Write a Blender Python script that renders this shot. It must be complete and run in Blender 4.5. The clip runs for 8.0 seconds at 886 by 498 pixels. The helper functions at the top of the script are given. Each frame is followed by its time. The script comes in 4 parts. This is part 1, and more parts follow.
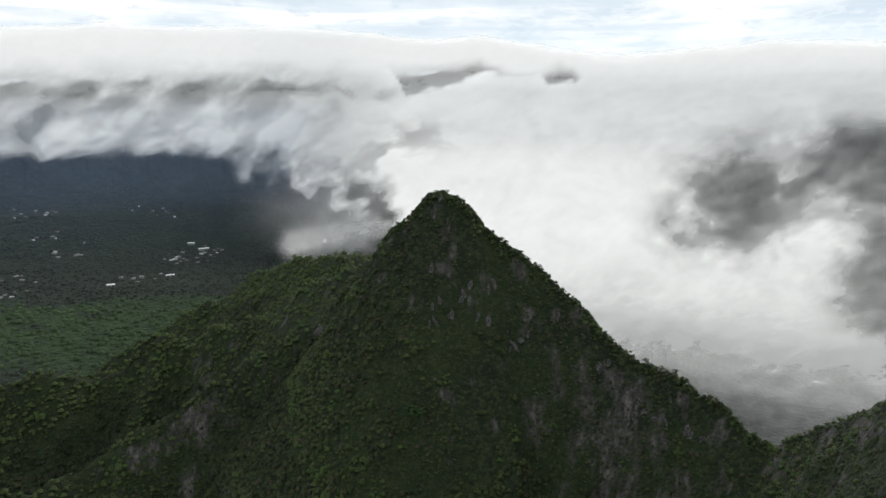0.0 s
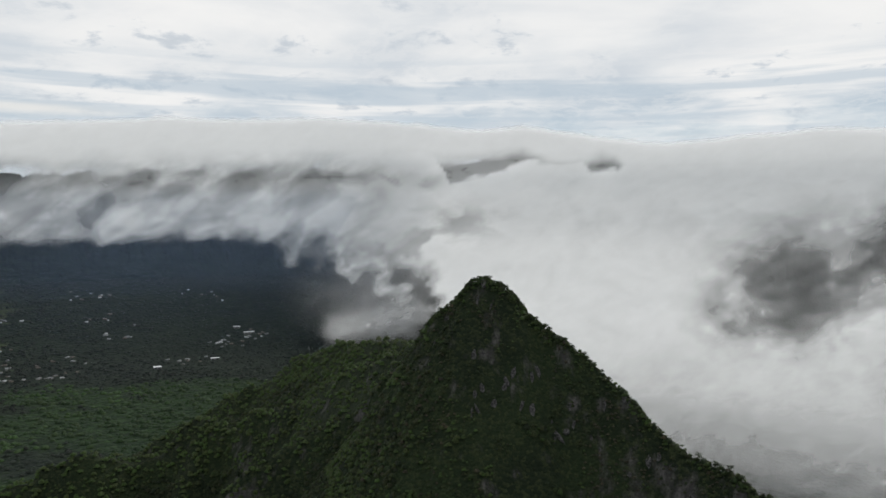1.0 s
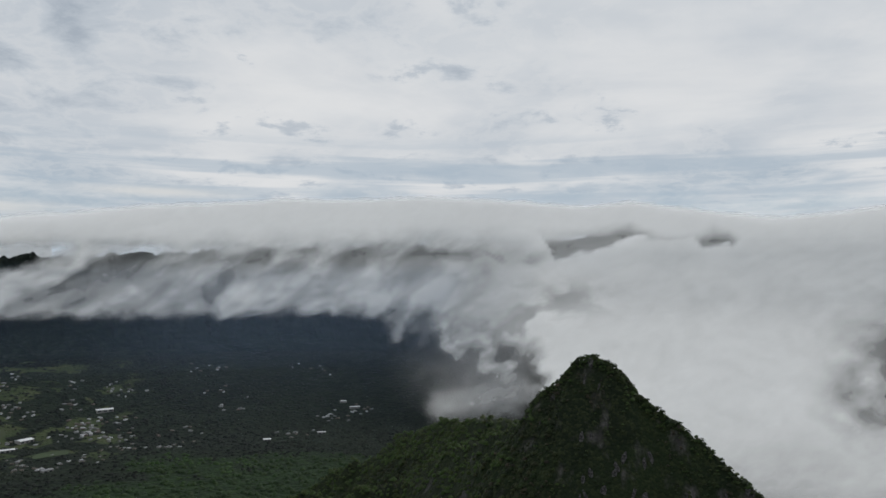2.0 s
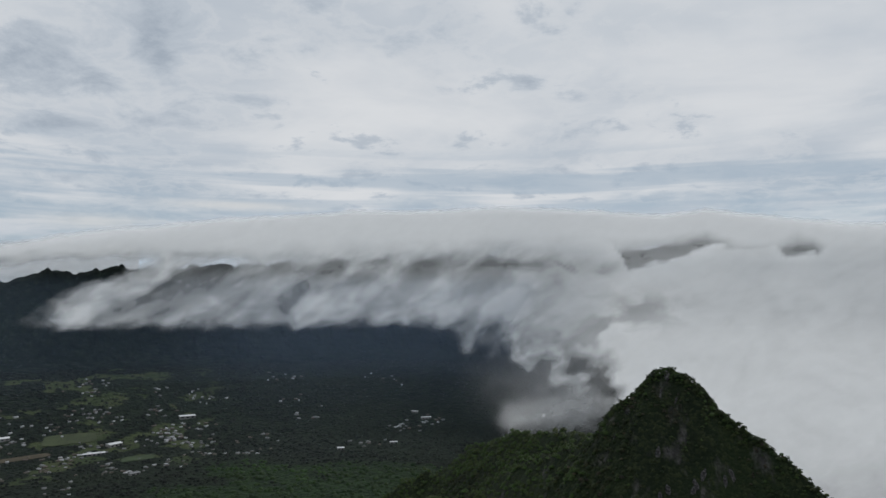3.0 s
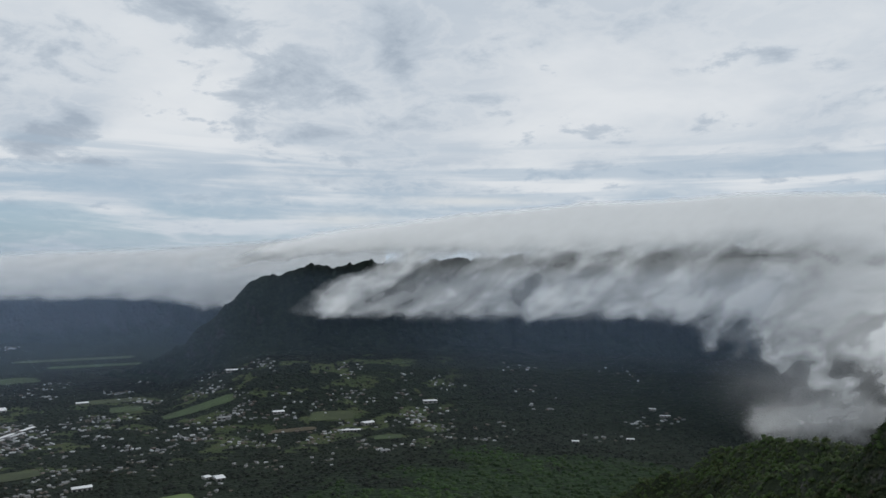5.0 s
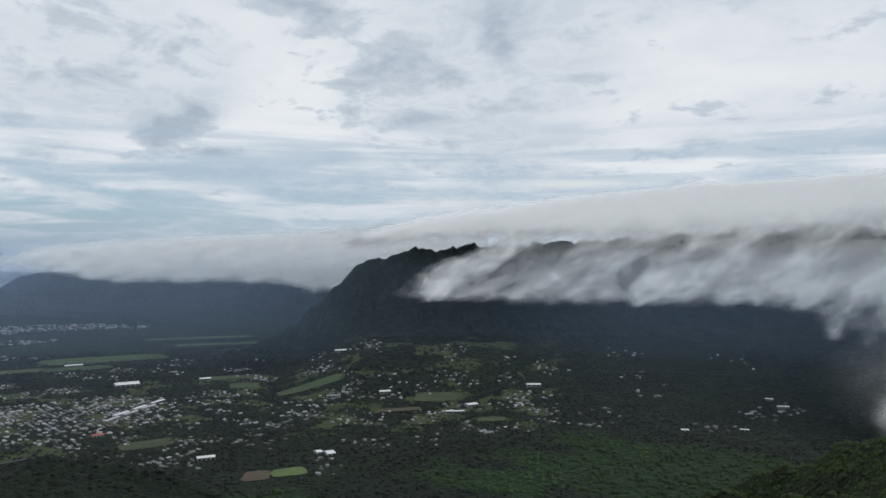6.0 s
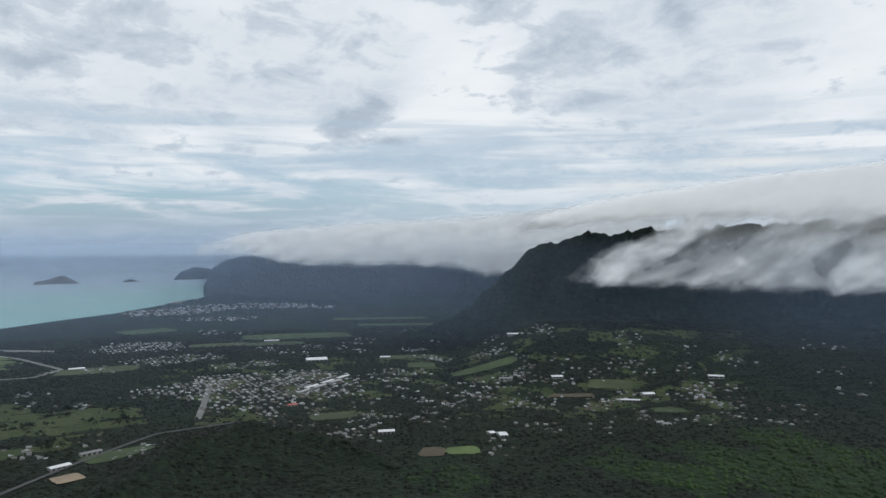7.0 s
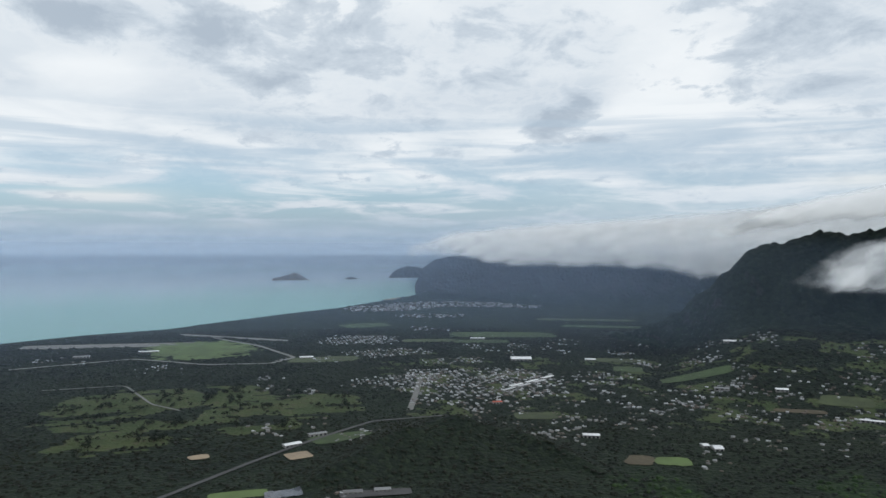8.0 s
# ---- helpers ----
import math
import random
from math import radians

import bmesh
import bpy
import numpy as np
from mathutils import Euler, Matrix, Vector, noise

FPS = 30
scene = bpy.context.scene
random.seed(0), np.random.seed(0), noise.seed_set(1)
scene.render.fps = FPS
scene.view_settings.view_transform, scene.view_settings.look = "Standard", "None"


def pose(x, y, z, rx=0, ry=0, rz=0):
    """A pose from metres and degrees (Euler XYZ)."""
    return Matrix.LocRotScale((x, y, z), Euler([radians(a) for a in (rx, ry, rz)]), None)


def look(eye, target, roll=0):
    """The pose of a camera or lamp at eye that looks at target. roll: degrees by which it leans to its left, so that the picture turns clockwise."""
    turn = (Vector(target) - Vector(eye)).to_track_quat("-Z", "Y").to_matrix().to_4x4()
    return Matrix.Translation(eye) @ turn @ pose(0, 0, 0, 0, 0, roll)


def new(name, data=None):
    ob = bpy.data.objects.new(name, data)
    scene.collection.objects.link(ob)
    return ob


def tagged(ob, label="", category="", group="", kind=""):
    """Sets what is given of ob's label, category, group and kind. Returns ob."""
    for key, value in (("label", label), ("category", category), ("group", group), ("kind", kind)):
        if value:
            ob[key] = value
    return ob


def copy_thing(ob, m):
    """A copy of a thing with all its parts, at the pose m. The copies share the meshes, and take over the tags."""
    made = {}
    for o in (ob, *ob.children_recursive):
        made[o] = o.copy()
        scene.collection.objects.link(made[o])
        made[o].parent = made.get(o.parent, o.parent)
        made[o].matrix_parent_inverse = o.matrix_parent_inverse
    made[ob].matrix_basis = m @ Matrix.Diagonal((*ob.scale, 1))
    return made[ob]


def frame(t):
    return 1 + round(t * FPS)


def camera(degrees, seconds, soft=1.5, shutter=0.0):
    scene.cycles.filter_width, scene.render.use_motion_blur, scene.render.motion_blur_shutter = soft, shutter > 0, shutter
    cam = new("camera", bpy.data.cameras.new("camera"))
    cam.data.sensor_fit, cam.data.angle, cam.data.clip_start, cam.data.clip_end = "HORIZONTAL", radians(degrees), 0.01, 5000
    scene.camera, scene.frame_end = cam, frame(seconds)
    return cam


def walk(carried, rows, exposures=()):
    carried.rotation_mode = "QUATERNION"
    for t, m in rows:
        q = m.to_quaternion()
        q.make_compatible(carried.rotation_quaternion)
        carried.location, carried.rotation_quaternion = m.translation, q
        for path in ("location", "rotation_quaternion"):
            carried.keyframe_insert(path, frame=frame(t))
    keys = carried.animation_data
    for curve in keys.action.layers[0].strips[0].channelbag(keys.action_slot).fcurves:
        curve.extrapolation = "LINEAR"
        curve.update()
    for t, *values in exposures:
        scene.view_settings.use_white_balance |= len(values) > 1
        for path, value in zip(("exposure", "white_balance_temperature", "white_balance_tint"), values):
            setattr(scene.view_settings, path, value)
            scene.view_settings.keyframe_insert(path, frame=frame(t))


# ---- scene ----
H = 560.0            # eye height over the sea

# ---- camera: hovers on one spot and turns (seconds, yaw, pitch, roll) ----
cam = camera(64.4, 8.0)
TURN = [(0.0, -0.90, -10.87, 0.01), (0.5, 0.50, -7.46, 0.01), (1.0, 2.62, -3.91, -0.01), (1.3, 4.45, -1.72, -0.01), (1.5, 6.43, -0.29, -0.02),
        (1.7, 8.55, 1.10, -0.03), (2.8, 15.61, 3.22, -0.08), (3.0, 16.81, 3.19, -0.11), (3.5, 19.92, 3.24, -0.11), (4.0, 23.11, 3.14, -0.11),
        (4.5, 29.07, 2.95, -0.11), (5.0, 35.54, 2.63, -0.03), (5.2, 37.69, 2.44, -0.02), (6.3, 46.72, 0.72, 0.0), (6.5, 49.26, 0.36, 0.01),
        (6.8, 54.23, 0.13, 0.01), (7.0, 57.80, 0.02, 0.0), (7.5, 66.55, 0.02, 0.05), (8.0, 74.33, 0.03, 0.13)]
EXPOSURE = [(0.0, 0.38, 6540, 10), (0.5, 0.10, 6520, 10), (1.0, -0.10, 6480, 10), (1.5, -0.26, 6400, 10), (3.0, -0.45, 6200, 10), (5.0, -0.32, 6120, 9), (6.5, -0.16, 6120, 9), (8.0, -0.07, 6130, 8)]
walk(cam, [(t, pose(0, 0, H) @ pose(0, 0, 0, 90 + p, 0, y) @ pose(0, 0, 0, 0, 0, r)) for t, y, p, r in TURN], EXPOSURE)

# ---- distances: true to 3.3 km, then the rest of the coast and the sea draw together before 4.9 km ----
NEAR, REACH = 3300.0, 1600.0


def spot(az, r, z):
    """World place of a point at azimuth az (degrees right of +y), ground range r and height z in metres; works on arrays."""
    az, r, z = np.broadcast_arrays(np.radians(az), np.asarray(r, float), np.asarray(z, float))
    g = np.where(r < NEAR, r, NEAR + REACH * (1 - np.exp(-np.maximum(r - NEAR, 0) / REACH)))
    s = g / r
    return np.stack([g * np.sin(az), g * np.cos(az), H + (z - H) * s], -1)


def smooth(a, b, v):
    v = np.clip((v - a) / (b - a), 0, 1)
    return v * v * (3 - 2 * v)


def lattice(ix, iy, iz, seed):
    n = (ix * 374761393 + iy * 668265263 + iz * 2147483647 + seed * 1274126177) & 0xFFFFFFFF
    n = ((n ^ (n >> 13)) * 1274126177) & 0xFFFFFFFF
    return ((n ^ (n >> 16)) & 0xFFFF) / 65535.0


def grain(x, y, z=0.0, seed=0):
    """Smooth value noise, 0 to 1, on arrays."""
    x, y, z = np.broadcast_arrays(np.asarray(x, float), np.asarray(y, float), np.asarray(z, float))
    fx, fy, fz = np.floor(x), np.floor(y), np.floor(z)
    ix, iy, iz = fx.astype(np.int64), fy.astype(np.int64), fz.astype(np.int64)
    u, v, w = x - fx, y - fy, z - fz
    u, v, w = u * u * (3 - 2 * u), v * v * (3 - 2 * v), w * w * (3 - 2 * w)
    out = 0
    for a in (0, 1):
        for b in (0, 1):
            for c in (0, 1):
                out = out + (u if a else 1 - u) * (v if b else 1 - v) * (w if c else 1 - w) * lattice(ix + a, iy + b, iz + c, seed)
    return out


def fbm(x, y, z=0.0, octaves=4, seed=0):
    out, amp, tot = 0, 1.0, 0.0
    for k in range(octaves):
        out = out + amp * grain(np.asarray(x) * 2 ** k, np.asarray(y) * 2 ** k, np.asarray(z) * 2 ** k, seed + 17 * k)
        tot, amp = tot + amp, amp * 0.5
    return out / tot


# ---- light ----
SUN_AZ, SUN_UP = 38.0, 37.0
world = bpy.data.worlds.new("overcast_sky")
scene.world = world
world.use_nodes = True


def nodes_of(tree):
    tree.nodes.clear()

    def add(kind, inputs=None, **settings):
        n = tree.nodes.new(kind)
        if "operation" in settings:
            n.operation = settings["operation"]
        if "use_clamp" in settings:
            n.use_clamp = settings["use_clamp"]
        if "interpolation_type" in settings:
            n.interpolation_type = settings["interpolation_type"]
        if "data_type" in settings:
            n.data_type = settings["data_type"]
        if "attribute_name" in settings:
            n.attribute_name = settings["attribute_name"]
        for key, value in (inputs or {}).items():
            if isinstance(value, bpy.types.NodeSocket):
                tree.links.new(value, n.inputs[key])
            else:
                n.inputs[key].default_value = value
        return n
    return add


def maths(add, op, a, b=0.0, c=0.0, clamp=False):
    return add("ShaderNodeMath", {0: a, 1: b, 2: c}, operation=op, use_clamp=clamp).outputs[0]


def ramp(add, v, lo, hi, a=0.0, b=1.0):
    return add("ShaderNodeMapRange", {"Value": v, "From Min": lo, "From Max": hi, "To Min": a, "To Max": b}, interpolation_type="SMOOTHSTEP").outputs[0]


def mixed(add, fac, a, b):
    n = add("ShaderNodeMix", {"Factor": fac}, data_type="RGBA")
    for k, v in ((6, a), (7, b)):
        if isinstance(v, bpy.types.NodeSocket):
            n.id_data.links.new(v, n.inputs[k])
        else:
            n.inputs[k].default_value = (*v, 1) if len(v) == 3 else v
    return n.outputs[2]


PUFFS = [   # grey clouds (+) and bright openings (-) overhead: azimuth, elevation, half widths, strength
    (-47.4, 15.8, 3.0, 2.0, 0.34), (-43.4, 14.6, 2.0, 1.0, 0.28), (-39.6, 18.8, 2.2, 2.2, 0.34), (-38.9, 16.2, 1.3, 1.5, 0.28),
    (-47.3, 11.4, 2.4, 0.8, 0.24), (-38.7, 12.5, 3.4, 0.9, 0.18), (-32.4, 14.6, 2.2, 0.6, 0.24), (-27.2, 18.9, 1.4, 0.9, 0.18), (-19.5, 20.2, 3.4, 1.1, 0.16),
    (-10.0, 16.3, 1.3, 0.55, 0.28), (-3.4, 16.6, 0.8, 0.5, 0.22), (1.9, 13.0, 3.5, 0.9, 0.12), (-51.6, 13.4, 1.7, 1.8, 0.24), (-62.7, 11.5, 1.8, 0.9, 0.40),
    (-66.0, 10.0, 2.1, 1.2, 0.40), (-61.4, 8.7, 2.0, 0.45, 0.32), (-66.0, 16.4, 4.0, 2.4, 0.20), (-55.5, 20.5, 5.0, 2.0, 0.20),
    (-92.0, 15.8, 8.0, 2.2, 0.30), (-87.5, 12.9, 4.0, 1.0, 0.30), (-80.5, 16.5, 5.0, 2.4, 0.22), (-78.2, 10.3, 3.0, 0.9, 0.18), (-89.4, 9.2, 3.0, 0.8, 0.15),
    (-102, 16.2, 5.0, 1.3, 0.24), (-71.3, 14.5, 5.0, 1.5, 0.14), (-44.8, 11.8, 2.6, 0.7, 0.14),
    (-99.5, 12.2, 6.0, 1.6, -0.30), (-103, 9.0, 6.0, 2.0, -0.15), (-58.0, 10.8, 3.0, 1.6, -0.28), (-54.6, 10.2, 3.0, 1.0, -0.22), (-25.0, 16.2, 8.0, 1.8, -0.14),
    (-16.0, 14.0, 10.0, 1.1, -0.20), (20.0, 14.0, 14.0, 5.0, -0.20), (-33.0, 11.6, 6.0, 0.7, -0.12), (8.0, 18.0, 10.0, 4.0, -0.15)]


def sky_world():
    """High overcast: a bright veil, grey puffs under it, and a clear blue strip low over the sea."""
    add = nodes_of(world.node_tree)
    way = add("ShaderNodeTexCoord").outputs["Generated"]
    x, y, z = add("ShaderNodeSeparateXYZ", {0: way}).outputs
    az = maths(add, "MULTIPLY", maths(add, "ARCTAN2", x, y), 57.296)
    el = maths(add, "MULTIPLY", maths(add, "ARCSINE", z), 57.296)
    up = maths(add, "MAXIMUM", z, 0.0)

    def ceiling_at(lift):
        deep = maths(add, "ADD", up, lift)
        return add("ShaderNodeCombineXYZ", {0: maths(add, "DIVIDE", x, deep), 1: maths(add, "DIVIDE", y, deep), 2: 0.0}).outputs[0]

    def gauss(a0, e0, wa, we):
        u = maths(add, "DIVIDE", maths(add, "SUBTRACT", az, a0), wa)
        w = maths(add, "DIVIDE", maths(add, "SUBTRACT", el, e0), we)
        return maths(add, "EXPONENT", maths(add, "MULTIPLY", maths(add, "ADD", maths(add, "MULTIPLY", u, u), maths(add, "MULTIPLY", w, w)), -1.0))

    sky = add("ShaderNodeTexSky")
    sky.sky_type, sky.sun_disc, sky.air_density, sky.dust_density = "NISHITA", False, 1.0, 1.0
    sky.sun_elevation, sky.sun_rotation = radians(SUN_UP), radians(SUN_AZ)
    clear = add("ShaderNodeVectorMath", {0: sky.outputs[0], 3: 0.12}, operation="SCALE").outputs[0]
    sheet = add("ShaderNodeTexNoise", {"Vector": ceiling_at(0.07), "Scale": 0.8, "Detail": 8.0, "Roughness": 0.55, "Distortion": 0.5}).outputs[0]
    broad = add("ShaderNodeTexNoise", {"Vector": ceiling_at(0.20), "Scale": 1.3, "Detail": 6.0, "Roughness": 0.5, "Distortion": 0.2}).outputs[0]
    tuft = add("ShaderNodeTexNoise", {"Vector": ceiling_at(0.25), "Scale": 6.5, "Detail": 10.0, "Roughness": 0.62, "Distortion": 0.25}).outputs[0]
    bias = 0.0
    for a0, e0, wa, we, k in PUFFS:
        bias = maths(add, "MULTIPLY_ADD", gauss(a0, e0, wa, we), k, bias)
    band = mixed(add, ramp(add, el, 7.5, 11.0), (0.47, 0.57, 0.66), (0.70, 0.74, 0.78))
    veil = mixed(add, ramp(add, sheet, 0.33, 0.62), band, (0.92, 0.925, 0.92))
    veil = mixed(add, ramp(add, maths(add, "ADD", broad, maths(add, "MULTIPLY", bias, -0.6)), 0.42, 0.66), mixed(add, 0.40, veil, (0.62, 0.68, 0.74)), mixed(add, 0.45, veil, (1.0, 0.99, 0.97)))
    mass = maths(add, "ADD", maths(add, "MULTIPLY_ADD", tuft, 1.15, maths(add, "MULTIPLY_ADD", broad, 0.3, -0.225)), maths(add, "MULTIPLY", bias, 0.86))
    grey = ramp(add, mass, 0.555, 0.68, 0.0, 0.85)
    shade = mixed(add, ramp(add, mass, 0.62, 0.90), (0.64, 0.69, 0.74), (0.44, 0.50, 0.57))
    lit = maths(add, "MULTIPLY", maths(add, "MULTIPLY", ramp(add, mass, 0.40, 0.50), ramp(add, mass, 0.58, 0.50)), 0.25)
    colour = mixed(add, grey, mixed(add, lit, veil, (0.92, 0.92, 0.91)), shade)
    lane = add("ShaderNodeTexNoise", {"Vector": add("ShaderNodeCombineXYZ", {0: maths(add, "MULTIPLY", az, 0.045), 1: maths(add, "MULTIPLY", el, 0.75), 2: 4.0}).outputs[0], "Scale": 1.0, "Detail": 6.0, "Roughness": 0.55, "Distortion": 0.3}).outputs[0]
    stratus = maths(add, "MULTIPLY", maths(add, "MULTIPLY", ramp(add, lane, 0.42, 0.60), ramp(add, el, 12.0, 9.0)), maths(add, "MULTIPLY", ramp(add, el, 3.0, 6.5), 0.62))
    colour = mixed(add, stratus, colour, (0.50, 0.60, 0.69))
    seaward = add("ShaderNodeMapRange", {"Value": az, "From Min": -35.0, "From Max": -85.0}, interpolation_type="SMOOTHSTEP").outputs[0]
    strip = maths(add, "MULTIPLY", maths(add, "MULTIPLY", ramp(add, el, 9.0, 3.0), ramp(add, sheet, 0.62, 0.42)), maths(add, "MULTIPLY_ADD", seaward, 0.75, 0.25))
    colour = mixed(add, strip, colour, mixed(add, 0.5, clear, (0.36, 0.56, 0.70)))
    for a0, e0, wa, we in ((-43.2, 4.9, 3.4, 0.5), (-33.0, 6.5, 5.0, 0.35), (-100.0, 3.9, 4.0, 0.6), (-90.6, 1.8, 3.0, 0.3)):
        colour = mixed(add, maths(add, "MULTIPLY", gauss(a0, e0, wa, we), 0.6), colour, (0.95, 0.92, 0.86))
    low = mixed(add, seaward, (0.58, 0.66, 0.74), (0.38, 0.465, 0.55))
    colour = mixed(add, maths(add, "MULTIPLY", ramp(add, el, 6.0, -0.3), 0.96), colour, low)
    add("ShaderNodeOutputWorld", {0: add("ShaderNodeBackground", {0: colour, 1: 1.0}).outputs[0]})


sky_world()
sun = new("sun", bpy.data.lights.new("sun", "SUN"))
sun.data.energy, sun.data.angle, sun.data.color = 1.5, radians(16), (1.0, 0.96, 0.9)
sa, su = radians(SUN_AZ), radians(SUN_UP)
sun.matrix_world = look((math.sin(sa) * math.cos(su) * 900, math.cos(sa) * math.cos(su) * 900, H + math.sin(su) * 900), (0, 0, H))
scene.cycles.transparent_max_bounces = 24


# ---- materials ----
def material(name):
    m = bpy.data.materials.new(name)
    m.use_nodes = True
    return m, nodes_of(m.node_tree)


def finish(add, shader):
    add("ShaderNodeOutputMaterial", {0: shader})


def noise_at(add, scale, detail=4.0, rough=0.55, where=None, stretch=None):
    if where is None:
        where = add("ShaderNodeTexCoord").outputs["Object"]
    if stretch:
        where = add("ShaderNodeMapping", {"Vector": where, "Scale": stretch}).outputs[0]
    return add("ShaderNodeTexNoise", {"Vector": where, "Scale": scale, "Detail": detail, "Roughness": rough}).outputs[0]


def bumped(add, height, strength, distance):
    return add("ShaderNodeBump", {"Height": height, "Strength": strength, "Distance": distance}).outputs[0]


def surface(add, colour, rough, normal=None, **more):
    inputs = {"Base Color": colour if isinstance(colour, bpy.types.NodeSocket) else (*colour, 1), "Roughness": rough, **more}
    if normal is not None:
        inputs["Normal"] = normal
    finish(add, add("ShaderNodeBsdfPrincipled", inputs).outputs[0])


def ground_material(name, low, mid, high, rock=None, rock_at=(0.45, 0.62), crown=0.11, patch=0.004, lush=None, relief=0.8):
    """Plant cover seen from above: patches of three greens, crowns as cells with dark gaps between, and bare rock where it is steep."""
    m, add = material(name)
    where = add("ShaderNodeTexCoord").outputs["Object"]
    broad, fine = noise_at(add, patch, 5, 0.6, where), noise_at(add, crown * 1.6, 5, 0.65, where)
    cell = add("ShaderNodeTexVoronoi", {"Vector": add("ShaderNodeVectorMath", {0: where, 1: add("ShaderNodeVectorMath", {0: add("ShaderNodeTexNoise", {"Vector": where, "Scale": crown * 1.5}).outputs[1], 3: 0.6 / crown}, operation="SCALE").outputs[0]}, operation="ADD").outputs[0], "Scale": crown, "Randomness": 1.0})
    each = add("ShaderNodeSeparateColor", {0: cell.outputs["Color"]}).outputs[0]
    colour = mixed(add, ramp(add, broad, 0.38, 0.62), low, mid)
    colour = mixed(add, maths(add, "MULTIPLY", ramp(add, each, 0.35, 1.0), 0.8), colour, high)
    if lush:
        field_ = add("ShaderNodeAttribute", attribute_name="lush").outputs["Fac"]
        colour = mixed(add, field_, colour, mixed(add, ramp(add, each, 0.1, 0.9), lush[0], lush[1]))
    colour = mixed(add, ramp(add, fine, 0.62, 0.40, 0.0, 0.55), colour, low)
    if lush:
        turf = add("ShaderNodeAttribute", attribute_name="turf").outputs["Fac"]
        worn = noise_at(add, 0.012, 5, 0.6, where)
        grass = mixed(add, ramp(add, worn, 0.35, 0.62), (0.040, 0.057, 0.025), mixed(add, ramp(add, noise_at(add, 0.05, 4, 0.6, where), 0.5, 0.7), (0.056, 0.072, 0.031), (0.068, 0.060, 0.040)))
        colour = mixed(add, ramp(add, maths(add, "MULTIPLY_ADD", fine, 0.5, turf), 0.55, 0.85), colour, grass)
    height = maths(add, "MULTIPLY_ADD", fine, 0.5, maths(add, "MULTIPLY", cell.outputs["Distance"], -0.8))
    if rock:
        steep = add("ShaderNodeSeparateXYZ", {0: add("ShaderNodeNewGeometry").outputs["Normal"]}).outputs[2]
        crag = noise_at(add, 0.05, 6, 0.7, where, (1, 1, 0.28))
        stone = mixed(add, ramp(add, noise_at(add, 0.22, 6, 0.7, where, (1, 1, 0.3)), 0.4, 0.7), (rock[0] * 0.35, rock[1] * 0.35, rock[2] * 0.37), rock)
        bare = maths(add, "SUBTRACT", crag, steep)
        colour = mixed(add, ramp(add, bare, rock_at[0] - 0.5, rock_at[1] - 0.5), colour, stone)
    surface(add, colour, 0.85, bumped(add, height, relief, 0.7 / crown), **{"Specular IOR Level": 0.15})
    return m


MOUNTAIN = ground_material("mountain_brush", (0.009, 0.015, 0.007), (0.016, 0.027, 0.010), (0.036, 0.046, 0.018), (0.125, 0.118, 0.112), (0.50, 0.72), 0.42, 0.014)
FOREST = ground_material("valley_forest", (0.008, 0.013, 0.010), (0.013, 0.021, 0.013), (0.022, 0.033, 0.018), None, crown=0.085, patch=0.003, lush=((0.013, 0.029, 0.011), (0.026, 0.052, 0.017)))
RIDGE = ground_material("ridge_forest", (0.012, 0.018, 0.017), (0.018, 0.027, 0.021), (0.024, 0.036, 0.025), (0.060, 0.064, 0.064), (0.60, 0.80), 0.045, 0.002, relief=0.45)


def leaf_material(name, dark, light, warm):
    m, add = material(name)
    tint = add("ShaderNodeAttribute", attribute_name="tint").outputs["Fac"]
    leaf = add("ShaderNodeNewGeometry").outputs["Random Per Island"]
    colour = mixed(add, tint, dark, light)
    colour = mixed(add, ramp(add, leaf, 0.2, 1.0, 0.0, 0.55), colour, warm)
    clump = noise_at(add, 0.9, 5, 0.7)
    # shade in the hollows of the clump bump, painted as a darker leaf colour
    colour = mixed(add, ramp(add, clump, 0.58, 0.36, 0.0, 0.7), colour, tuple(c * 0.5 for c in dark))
    surface(add, colour, 0.7, bumped(add, clump, 0.9, 0.9), **{"Specular IOR Level": 0.2})
    return m


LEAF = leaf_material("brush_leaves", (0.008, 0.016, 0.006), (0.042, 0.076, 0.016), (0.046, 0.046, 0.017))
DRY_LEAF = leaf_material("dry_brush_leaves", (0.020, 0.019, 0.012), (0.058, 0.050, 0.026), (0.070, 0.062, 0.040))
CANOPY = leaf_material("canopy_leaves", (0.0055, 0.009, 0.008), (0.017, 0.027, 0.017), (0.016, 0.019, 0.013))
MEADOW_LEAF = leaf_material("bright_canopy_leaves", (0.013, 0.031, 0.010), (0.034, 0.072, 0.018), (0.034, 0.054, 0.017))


def plain(name, colour, rough, vary=0.25, scale=0.05, bump=0.0, **more):
    m, add = material(name)
    dark = tuple(c * (1 - vary) for c in colour)
    n = noise_at(add, scale, 6, 0.65)
    big = noise_at(add, scale * 0.13, 3, 0.5)
    c = mixed(add, ramp(add, maths(add, "ADD", maths(add, "MULTIPLY", n, 0.6), maths(add, "MULTIPLY", big, 0.4)), 0.35, 0.65), dark, colour)
    surface(add, c, rough, bumped(add, n, bump, 0.5) if bump else None, **more)
    return m


